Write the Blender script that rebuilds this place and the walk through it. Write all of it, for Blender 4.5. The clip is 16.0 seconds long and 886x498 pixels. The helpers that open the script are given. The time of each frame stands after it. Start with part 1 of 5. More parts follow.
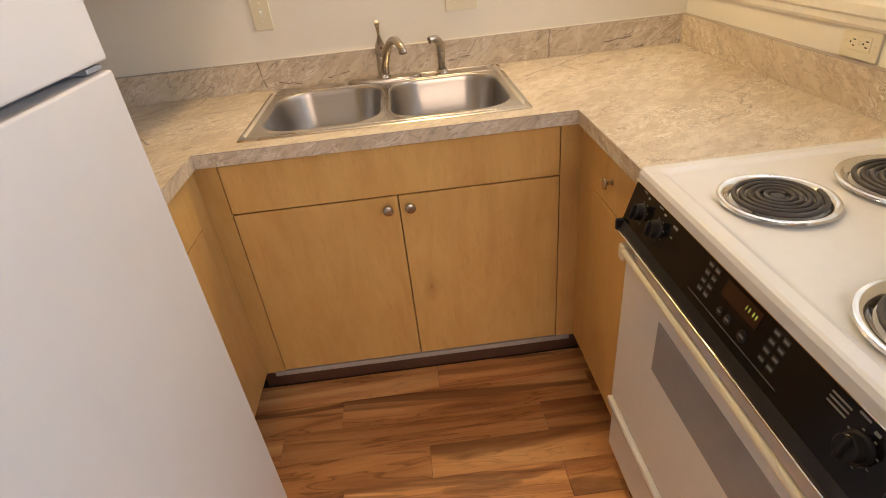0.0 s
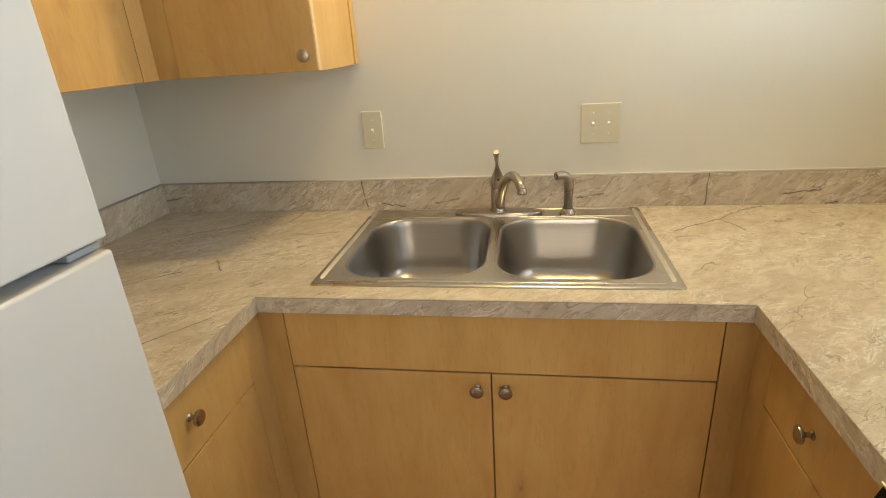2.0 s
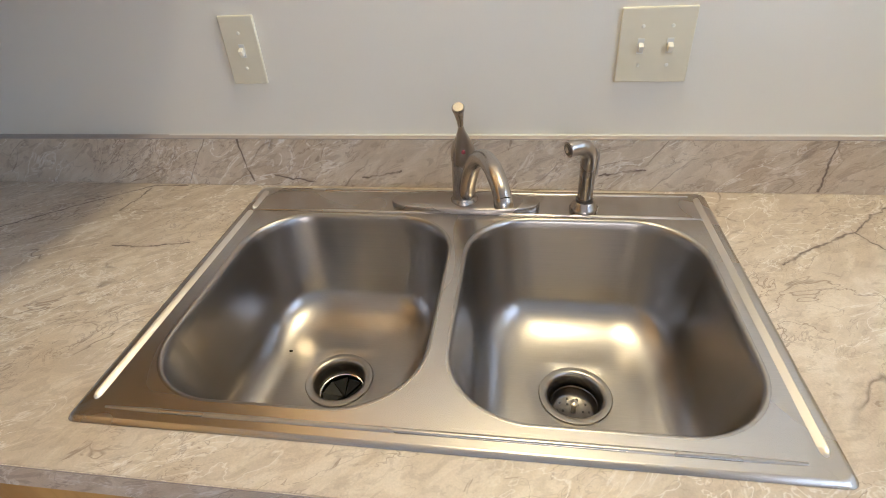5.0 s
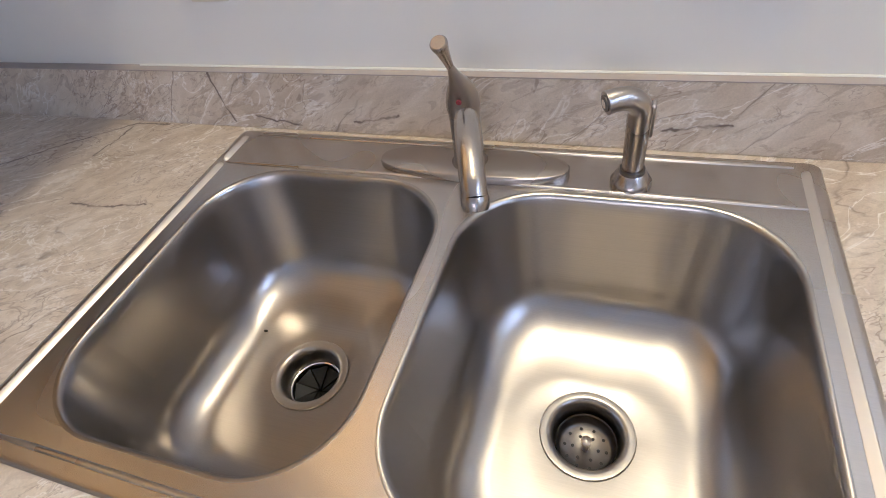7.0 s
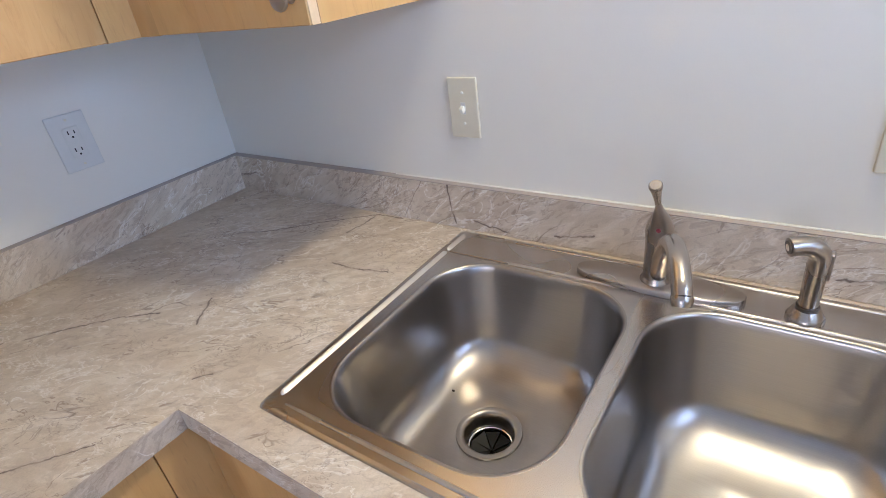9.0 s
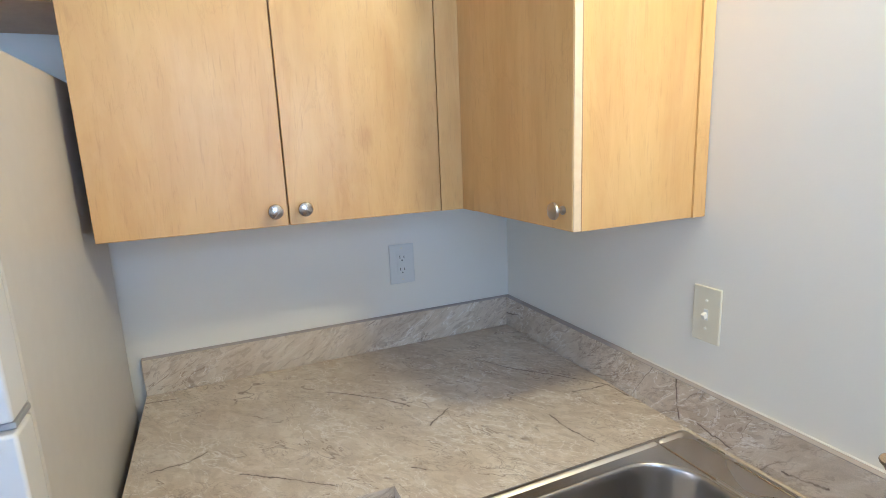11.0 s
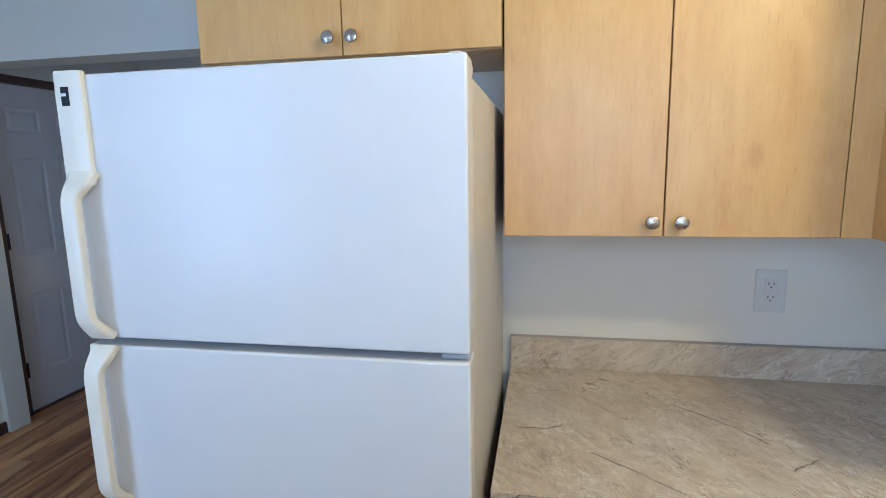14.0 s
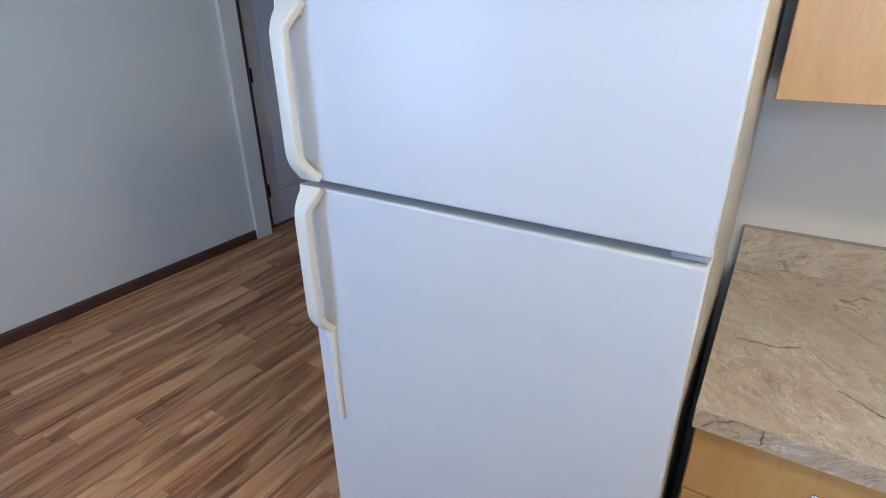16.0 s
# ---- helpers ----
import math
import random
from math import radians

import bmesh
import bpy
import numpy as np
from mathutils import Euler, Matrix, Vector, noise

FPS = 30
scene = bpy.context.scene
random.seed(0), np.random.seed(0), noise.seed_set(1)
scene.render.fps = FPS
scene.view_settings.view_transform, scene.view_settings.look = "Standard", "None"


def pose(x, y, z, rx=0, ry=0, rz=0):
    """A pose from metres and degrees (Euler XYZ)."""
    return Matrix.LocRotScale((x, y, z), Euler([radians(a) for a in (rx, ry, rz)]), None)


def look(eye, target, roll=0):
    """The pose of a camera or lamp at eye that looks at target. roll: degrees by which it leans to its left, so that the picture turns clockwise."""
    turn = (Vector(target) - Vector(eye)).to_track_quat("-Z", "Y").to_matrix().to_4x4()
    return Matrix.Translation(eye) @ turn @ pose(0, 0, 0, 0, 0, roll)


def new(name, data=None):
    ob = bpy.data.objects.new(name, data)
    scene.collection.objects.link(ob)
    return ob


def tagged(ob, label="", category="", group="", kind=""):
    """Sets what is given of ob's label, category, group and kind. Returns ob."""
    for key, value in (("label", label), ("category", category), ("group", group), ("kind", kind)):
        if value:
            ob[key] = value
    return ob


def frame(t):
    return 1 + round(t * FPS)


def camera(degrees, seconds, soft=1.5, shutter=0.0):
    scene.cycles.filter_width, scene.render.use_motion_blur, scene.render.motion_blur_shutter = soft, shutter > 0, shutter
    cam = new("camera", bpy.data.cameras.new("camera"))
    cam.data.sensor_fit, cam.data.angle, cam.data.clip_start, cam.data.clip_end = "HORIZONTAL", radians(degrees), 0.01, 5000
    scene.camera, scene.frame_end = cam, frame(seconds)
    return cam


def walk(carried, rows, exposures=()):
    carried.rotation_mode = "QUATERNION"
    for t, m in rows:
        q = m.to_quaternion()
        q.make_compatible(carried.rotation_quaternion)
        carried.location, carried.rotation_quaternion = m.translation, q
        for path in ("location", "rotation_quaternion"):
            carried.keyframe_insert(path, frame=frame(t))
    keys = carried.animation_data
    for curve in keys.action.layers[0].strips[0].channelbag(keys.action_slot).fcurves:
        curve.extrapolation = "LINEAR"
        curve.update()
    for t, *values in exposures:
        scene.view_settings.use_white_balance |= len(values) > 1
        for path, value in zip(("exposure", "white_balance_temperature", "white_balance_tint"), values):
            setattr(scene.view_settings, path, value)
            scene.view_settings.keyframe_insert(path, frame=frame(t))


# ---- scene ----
# ---- camera and its walk ----
cam = camera(80.2, 16.0, soft=0.9)
PATH = [
    (0, (1.284, -2.048, 1.381), (1.337, -0.345, 0.332), -6.2),
    (0.5, (1.287, -1.977, 1.394), (1.209, -0.226, 0.43), -4.8),
    (1, (1.29, -1.865, 1.407), (1.114, -0.076, 0.529), -3.9),
    (1.5, (1.289, -1.758, 1.431), (1.035, 0.054, 0.623), -3.7),
    (2, (1.303, -1.647, 1.438), (0.972, 0.179, 0.691), -3.9),
    (2.5, (1.331, -1.512, 1.444), (0.924, 0.315, 0.739), -4.4),
    (3, (1.351, -1.383, 1.442), (0.876, 0.417, 0.71), -5.0),
    (3.5, (1.35, -1.264, 1.43), (0.872, 0.503, 0.624), -5.2),
    (4, (1.325, -1.135, 1.415), (0.896, 0.602, 0.522), -4.9),
    (4.5, (1.298, -1.009, 1.415), (0.945, 0.68, 0.404), -4.3),
    (5, (1.3, -0.918, 1.402), (1.019, 0.701, 0.261), -3.8),
    (5.2, (1.307, -0.885, 1.398), (1.036, 0.703, 0.213), -3.9),
    (7.3, (1.404, -0.645, 1.355), (0.733, 0.614, -0.046), -12.2),
    (7.5, (1.402, -0.646, 1.357), (0.694, 0.611, -0.027), -12.4),
    (8, (1.394, -0.689, 1.377), (0.597, 0.606, 0.079), -11.5),
    (8.5, (1.377, -0.78, 1.411), (0.466, 0.577, 0.259), -9.8),
    (9, (1.365, -0.869, 1.44), (0.303, 0.522, 0.472), -8.1),
    (9.5, (1.374, -0.905, 1.47), (0.132, 0.476, 0.727), -6.2),
    (9.7, (1.388, -0.903, 1.485), (0.067, 0.449, 0.83), -5.5),
    (11.8, (1.618, -0.915, 1.556), (-0.316, -0.488, 1.274), -1.9),
    (12, (1.631, -0.934, 1.551), (-0.32, -0.573, 1.298), -2.2),
    (12.5, (1.653, -0.963, 1.556), (-0.326, -0.79, 1.322), -1.8),
    (13, (1.658, -0.985, 1.559), (-0.329, -0.991, 1.334), -1.1),
    (13.5, (1.653, -1.006, 1.559), (-0.324, -1.186, 1.312), -0.8),
    (14, (1.631, -1.032, 1.557), (-0.308, -1.404, 1.238), -1.1),
    (14.5, (1.602, -1.059, 1.564), (-0.271, -1.622, 1.145), -1.4),
    (15, (1.573, -1.078, 1.561), (-0.208, -1.8, 1.007), -1.3),
    (15.5, (1.537, -1.089, 1.554), (-0.129, -1.949, 0.856), -1.1),
    (16, (1.499, -1.113, 1.538), (-0.037, -2.088, 0.707), -0.8),
]
EXPOSURES = [(0.0, 0.03, 7100, 22), (0.5, -0.06, 7100, 15), (1.0, -0.14, 6950, 10), (1.5, -0.18, 6950, 7), (2.5, -0.15, 6450, 7), (3.5, -0.07, 5950, 11), (5.0, -0.07, 5350, 15), (7.5, -0.04, 4900, 22), (9.5, 0.04, 4850, 18), (12.5, 0.0, 4950, 8), (14.0, -0.08, 4950, 10), (15.5, -0.08, 5000, 14), (16.0, -0.04, 5000, 15)]
walk(cam, [(t, look(eye, target, roll)) for t, eye, target, roll in PATH], EXPOSURES)

# ---- world and lights ----
SUN_ELEVATION, SUN_ROTATION = radians(48), radians(200)
world = bpy.data.worlds.new("world")
scene.world = world
world.use_nodes = True
wn = world.node_tree
sky = wn.nodes.new("ShaderNodeTexSky")
sky.sky_type, sky.sun_disc = "NISHITA", False
sky.sun_elevation, sky.sun_rotation = SUN_ELEVATION, SUN_ROTATION
wn.links.new(sky.outputs[0], wn.nodes["Background"].inputs[0])
wn.nodes["Background"].inputs[1].default_value = 0.07

WINDOW_POWER, WINDOW_2_POWER, FILL_WINDOW_POWER, LAMP_POWER = 19.5, 23.0, 4.4, 42.0


def area_lamp(name, eye, target, width, height, watts, colour, spread=180):
    data = bpy.data.lights.new(name, "AREA")
    data.shape, data.size, data.size_y = "RECTANGLE", width, height
    data.energy, data.color, data.spread = watts, colour, radians(spread)
    ob = new(name, data)
    ob.matrix_world = look(eye, target)
    return ob


# sky light in the openings of the two east windows
area_lamp("window_and_fill_light", (2.43, -0.64, 1.62), (0.0, -0.42, 1.12), 0.98, 0.85, WINDOW_POWER, (0.66, 0.79, 0.96), 140)
area_lamp("window_and_fill_light", (2.43, -2.62, 1.55), (0.8, -3.25, 1.38), 0.95, 1.15, WINDOW_2_POWER, (0.57, 0.77, 1.0))
# warm fill added from the unseen end wall, to brighten floor and base cabinets
area_lamp("window_and_fill_light", (1.70, -4.30, 1.50), (1.40, -0.8, 0.1), 1.0, 1.2, FILL_WINDOW_POWER, (0.95, 0.80, 0.64), 60)
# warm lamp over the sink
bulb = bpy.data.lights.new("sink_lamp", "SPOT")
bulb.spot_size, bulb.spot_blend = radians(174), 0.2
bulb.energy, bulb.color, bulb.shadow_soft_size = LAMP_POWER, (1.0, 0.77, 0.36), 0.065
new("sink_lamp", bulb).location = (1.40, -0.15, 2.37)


# ---- materials ----
def material(name, rough=0.5, metal=0.0, colour=(0.8, 0.8, 0.8), spec=0.5):
    m = bpy.data.materials.new(name)
    m.use_nodes = True
    b = m.node_tree.nodes["Principled BSDF"]
    b.inputs["Base Color"].default_value = (*colour, 1)
    b.inputs["Roughness"].default_value = rough
    b.inputs["Metallic"].default_value = metal
    b.inputs["Specular IOR Level"].default_value = spec
    return m, m.node_tree, b


def node(tree, kind, **inputs):
    n = tree.nodes.new(kind)
    for key, value in inputs.items():
        n.inputs[key].default_value = value
    return n


def link(tree, a, b):
    tree.links.new(a, b)


def coords(tree, scale=(1, 1, 1), turn=(0, 0, 0), shift=True):
    """Object coordinates, scaled and turned, and shifted by a random step for each object."""
    tc = node(tree, "ShaderNodeTexCoord")
    mp = node(tree, "ShaderNodeMapping")
    mp.vector_type = "TEXTURE"
    mp.inputs["Scale"].default_value = [1 / a for a in scale]
    mp.inputs["Rotation"].default_value = [radians(a) for a in turn]
    if shift:
        info = node(tree, "ShaderNodeObjectInfo")
        mul = node(tree, "ShaderNodeMath")
        mul.operation = "MULTIPLY"
        mul.inputs[1].default_value = 37.0
        add = node(tree, "ShaderNodeVectorMath")
        add.operation = "ADD"
        link(tree, info.outputs["Random"], mul.inputs[0])
        link(tree, tc.outputs["Object"], add.inputs[0])
        link(tree, mul.outputs[0], add.inputs[1])
        link(tree, add.outputs[0], mp.inputs["Vector"])
    else:
        link(tree, tc.outputs["Object"], mp.inputs["Vector"])
    return mp.outputs[0]


def noise_tex(tree, vec, scale, detail=4.0, rough=0.55, distort=0.0):
    n = node(tree, "ShaderNodeTexNoise", Scale=scale, Detail=detail, Roughness=rough, Distortion=distort)
    link(tree, vec, n.inputs["Vector"])
    return n.outputs["Fac"]


def ramp(tree, fac, stops):
    r = node(tree, "ShaderNodeValToRGB")
    while len(r.color_ramp.elements) < len(stops):
        r.color_ramp.elements.new(0.5)
    for e, (pos, colour) in zip(r.color_ramp.elements, stops):
        e.position = pos
        e.color = (*colour, 1) if len(colour) == 3 else colour
    link(tree, fac, r.inputs[0])
    return r.outputs[0]


def grey(v):
    return (v, v, v)


def mix(tree, fac, a, b, mode="MIX"):
    m = node(tree, "ShaderNodeMix")
    m.data_type, m.blend_type = "RGBA", mode
    for src, sock in ((fac, m.inputs[0]), (a, m.inputs[6]), (b, m.inputs[7])):
        if hasattr(src, "links"):
            link(tree, src, sock)
        elif isinstance(src, (int, float)):
            sock.default_value = src
        else:
            sock.default_value = (*src, 1)
    return m.outputs[2]


def bump(tree, bsdf, height, strength, distance=0.001):
    b = node(tree, "ShaderNodeBump", Strength=strength, Distance=distance)
    link(tree, height, b.inputs["Height"])
    link(tree, b.outputs[0], bsdf.inputs["Normal"])


def plain(name, colour, rough, metal=0.0, vary=0.06, scale=30.0, relief=0.0, spec=0.5, gloss=0.05):
    """A painted, moulded or metal surface with faint mottling in colour and gloss."""
    m, t, b = material(name, rough, metal, colour, spec)
    v = coords(t)
    n = noise_tex(t, v, scale)
    lo, hi = [c * (1 - vary) for c in colour], [min(1, c * (1 + vary)) for c in colour]
    link(t, ramp(t, n, [(0.2, lo), (0.8, hi)]), b.inputs["Base Color"])
    g = ramp(t, noise_tex(t, v, scale * 0.23, 3), [(0.2, grey(rough * (1 - gloss))), (0.8, grey(min(1, rough * (1 + gloss))))])
    link(t, g, b.inputs["Roughness"])
    if relief:
        bump(t, b, noise_tex(t, v, scale * 12, 2), relief, 0.0006)
    return m


def segment_distance(t, vec, a, c):
    """How far a point lies from the straight line between a and c."""
    a, c = Vector(a), Vector(c)
    d = c - a
    rel = node(t, "ShaderNodeVectorMath")
    rel.operation = "SUBTRACT"
    link(t, vec, rel.inputs[0])
    rel.inputs[1].default_value = a
    dot = node(t, "ShaderNodeVectorMath")
    dot.operation = "DOT_PRODUCT"
    link(t, rel.outputs[0], dot.inputs[0])
    dot.inputs[1].default_value = d / d.length_squared
    cl = node(t, "ShaderNodeClamp")
    link(t, dot.outputs["Value"], cl.inputs[0])
    along = node(t, "ShaderNodeVectorMath")
    along.operation = "SCALE"
    along.inputs[0].default_value = d
    link(t, cl.outputs[0], along.inputs["Scale"])
    off = node(t, "ShaderNodeVectorMath")
    off.operation = "DISTANCE"
    link(t, rel.outputs[0], off.inputs[0])
    link(t, along.outputs[0], off.inputs[1])
    return off.outputs["Value"]


def maple(name, turn=(0, 0, 0), knots=()):
    """Clear-lacquered maple veneer, faintly figured, with pin knots; the grain runs along local z before the turn."""
    m, t, b = material(name, 0.33, spec=0.38)
    fine = coords(t, (9, 9, 0.55), turn)
    wide = coords(t, (2.4, 2.4, 0.55), turn)
    cloud = coords(t, (1, 1, 0.6), turn)
    fleck = coords(t, (60, 60, 6), turn)
    c = ramp(t, noise_tex(t, wide, 2.0, 5, 0.55, 1.8), [(0.28, (0.580, 0.300, 0.074)), (0.5, (0.690, 0.395, 0.104)), (0.72, (0.775, 0.490, 0.150))])
    c = mix(t, 0.28, c, ramp(t, noise_tex(t, fine, 5.0, 5, 0.6, 0.4), [(0.3, (0.54, 0.31, 0.115)), (0.7, (0.71, 0.465, 0.21))]))
    c = mix(t, 0.35, c, ramp(t, noise_tex(t, cloud, 5.0, 4, 0.6, 1.0), [(0.3, (0.57, 0.33, 0.125)), (0.7, (0.72, 0.475, 0.22))]))
    lines = ramp(t, noise_tex(t, wide, 2.3, 6, 0.6, 2.2), [(0.486, grey(0)), (0.5, grey(0.16)), (0.508, grey(0))])
    c = mix(t, lines, c, (0.42, 0.215, 0.07))
    curl = ramp(t, noise_tex(t, coords(t, (6, 6, 1.6), turn), 2.6, 5, 0.60, 1.2), [(0.40, (0.50, 0.265, 0.080)), (0.5, (0.66, 0.39, 0.130)), (0.60, (0.80, 0.555, 0.250))])
    c = mix(t, 0.10, c, curl)
    f = ramp(t, noise_tex(t, fleck, 3.0, 2), [(0.60, grey(0)), (0.74, grey(0.24))])
    c = mix(t, f, c, (0.40, 0.21, 0.08))
    vor = node(t, "ShaderNodeTexVoronoi", Scale=4.6)
    link(t, coords(t, (1, 1, 0.5), turn), vor.inputs["Vector"])
    pin = ramp(t, vor.outputs["Distance"], [(0.012, grey(0.85)), (0.045, grey(0.22)), (0.16, grey(0))])
    some = ramp(t, vor.outputs["Color"], [(0.60, grey(0)), (0.66, grey(1))])
    c = mix(t, mix(t, 1.0, pin, some, "MULTIPLY"), c, (0.17, 0.065, 0.02))
    info = node(t, "ShaderNodeObjectInfo")
    for spot, reach in knots:
        raw = coords(t, (1, 1, 0.55), shift=False)
        spot = Vector((spot[0], spot[1], spot[2] * 0.55))
        d = segment_distance(t, raw, spot, spot + Vector((0, 0.004, 0.001)))
        wob = node(t, "ShaderNodeMath")
        wob.operation = "MULTIPLY_ADD"
        link(t, noise_tex(t, raw, 45, 4, 0.6, 1.5), wob.inputs[0])
        wob.inputs[1].default_value = reach * 0.8
        link(t, d, wob.inputs[2])
        far = node(t, "ShaderNodeMath")
        far.operation = "DIVIDE"
        far.inputs[1].default_value = reach * 3.0
        link(t, wob.outputs[0], far.inputs[0])
        k = ramp(t, far.outputs[0], [(0.13, grey(0.85)), (0.19, grey(0.36)), (0.60, grey(0.0))])
        c = mix(t, k, c, (0.30, 0.120, 0.036))
    tone = ramp(t, info.outputs["Random"], [(0.0, (0.915, 0.935, 0.95)), (1.0, (0.985, 1.01, 1.02))])
    c = mix(t, 1.0, c, tone, "MULTIPLY")
    link(t, c, b.inputs["Base Color"])
    link(t, ramp(t, noise_tex(t, cloud, 4, 3), [(0.3, grey(0.28)), (0.7, grey(0.38))]), b.inputs["Roughness"])
    bump(t, b, noise_tex(t, fleck, 3, 2), 0.04)
    return m


def laminate(name, stretch, turn, veins=(), plane=(1, 1, 0), mottle=0.20):
    """Stone-patterned laminate: warm beige with short pale and brown flecks along the flow, thin dark fissures."""
    m, t, b = material(name, 0.36)
    v = coords(t, stretch, turn, shift=False)
    w = coords(t, [q * 1.13 for q in stretch], [q * 0.72 for q in turn], shift=False)

    def crinkle(vec, scale, width, strength, gate, detail=4, distort=0.9):
        line = ramp(t, noise_tex(t, vec, scale, detail, 0.58, distort), [(0.5 - width, grey(0)), (0.5, grey(strength)), (0.5 + width * 0.6, grey(0))])
        patch = ramp(t, noise_tex(t, vec, gate, 2, 0.5, 0.3), [(0.47, grey(0)), (0.58, grey(1))])
        return mix(t, 1.0, line, patch, "MULTIPLY")

    c = ramp(t, noise_tex(t, v, 1.5, 3, 0.5, 0.8), [(0.34, (0.535, 0.440, 0.322)), (0.5, (0.615, 0.525, 0.402)), (0.66, (0.685, 0.600, 0.480))])
    c = mix(t, 0.29, c, ramp(t, noise_tex(t, v, 9.0, 5, 0.60, 1.0), [(0.38, (0.40, 0.318, 0.238)), (0.47, (0.56, 0.472, 0.365)), (0.54, (0.65, 0.57, 0.46)), (0.60, (0.80, 0.745, 0.65))]))
    c = mix(t, ramp(t, noise_tex(t, w, 19, 4, 0.6, 1.2), [(0.40, grey(mottle * 2.2)), (0.47, grey(0.0))]), c, (0.37, 0.288, 0.212))
    c = mix(t, crinkle(v, 6.5, 0.022, 0.80, 2.1), c, (0.84, 0.80, 0.73))
    c = mix(t, crinkle(w, 9.5, 0.024, 0.70, 2.9), c, (0.86, 0.82, 0.755))
    c = mix(t, crinkle(w, 4.6, 0.011, 0.85, 2.6), c, (0.285, 0.208, 0.150))
    c = mix(t, crinkle(v, 11, 0.018, 0.62, 3.7), c, (0.30, 0.225, 0.168))
    flecks = ramp(t, noise_tex(t, v, 11, 3, 0.55, 1.4), [(0.675, grey(0)), (0.720, grey(0.6))])
    c = mix(t, flecks, c, (0.25, 0.175, 0.125))
    hair = ramp(t, noise_tex(t, v, 1.3, 5, 0.55, 0.4), [(0.4945, grey(0)), (0.5, grey(1)), (0.5045, grey(0))])
    where = ramp(t, noise_tex(t, v, 4.3, 2), [(0.50, grey(0)), (0.62, grey(0.8))])
    c = mix(t, mix(t, 1.0, hair, where, "MULTIPLY"), c, (0.19, 0.135, 0.10))
    grit = ramp(t, noise_tex(t, coords(t, shift=False), 420, 2), [(0.3, grey(0.93)), (0.7, grey(1.05))])
    c = mix(t, 1.0, c, grit, "MULTIPLY")
    if veins:
        raw = coords(t, shift=False)
        p = raw
        for scale, amount in ((9.0, 0.020), (40.0, 0.013), (110.0, 0.006)):
            wob = node(t, "ShaderNodeTexNoise", Scale=scale, Detail=2.0)
            link(t, raw, wob.inputs["Vector"])
            mid = node(t, "ShaderNodeVectorMath")
            mid.operation = "SUBTRACT"
            link(t, wob.outputs["Color"], mid.inputs[0])
            mid.inputs[1].default_value = (0.5, 0.5, 0.5)
            add = node(t, "ShaderNodeVectorMath")
            add.operation = "MULTIPLY_ADD"
            link(t, mid.outputs[0], add.inputs[0])
            add.inputs[1].default_value = [amount * f for f in plane]
            link(t, p, add.inputs[2])
            p = add.outputs[0]
        best = None
        for a, q in veins:
            d = segment_distance(t, p, a, q)
            if best is None:
                best = d
            else:
                mn = node(t, "ShaderNodeMath")
                mn.operation = "MINIMUM"
                link(t, best, mn.inputs[0])
                link(t, d, mn.inputs[1])
                best = mn.outputs[0]
        thick = node(t, "ShaderNodeMath")
        thick.operation = "MULTIPLY_ADD"
        link(t, noise_tex(t, raw, 38, 2), thick.inputs[0])
        thick.inputs[1].default_value = 0.0026
        link(t, best, thick.inputs[2])
        wide = node(t, "ShaderNodeMath")
        wide.operation = "MULTIPLY"
        wide.inputs[1].default_value = 100.0
        link(t, thick.outputs[0], wide.inputs[0])
        halo = ramp(t, wide.outputs[0], [(0.2, grey(0.30)), (0.95, grey(0.0))])
        c = mix(t, halo, c, (0.34, 0.262, 0.195))
        k = ramp(t, wide.outputs[0], [(0.19, grey(0.92)), (0.26, grey(0.55)), (0.40, grey(0.0))])
        faint = ramp(t, noise_tex(t, raw, 30, 3), [(0.36, grey(0.5)), (0.52, grey(1.0))])
        c = mix(t, mix(t, 1.0, k, faint, "MULTIPLY"), c, (0.13, 0.092, 0.072))
    link(t, c, b.inputs["Base Color"])
    link(t, ramp(t, noise_tex(t, v, 30, 3), [(0.3, grey(0.32)), (0.7, grey(0.42))]), b.inputs["Roughness"])
    return m


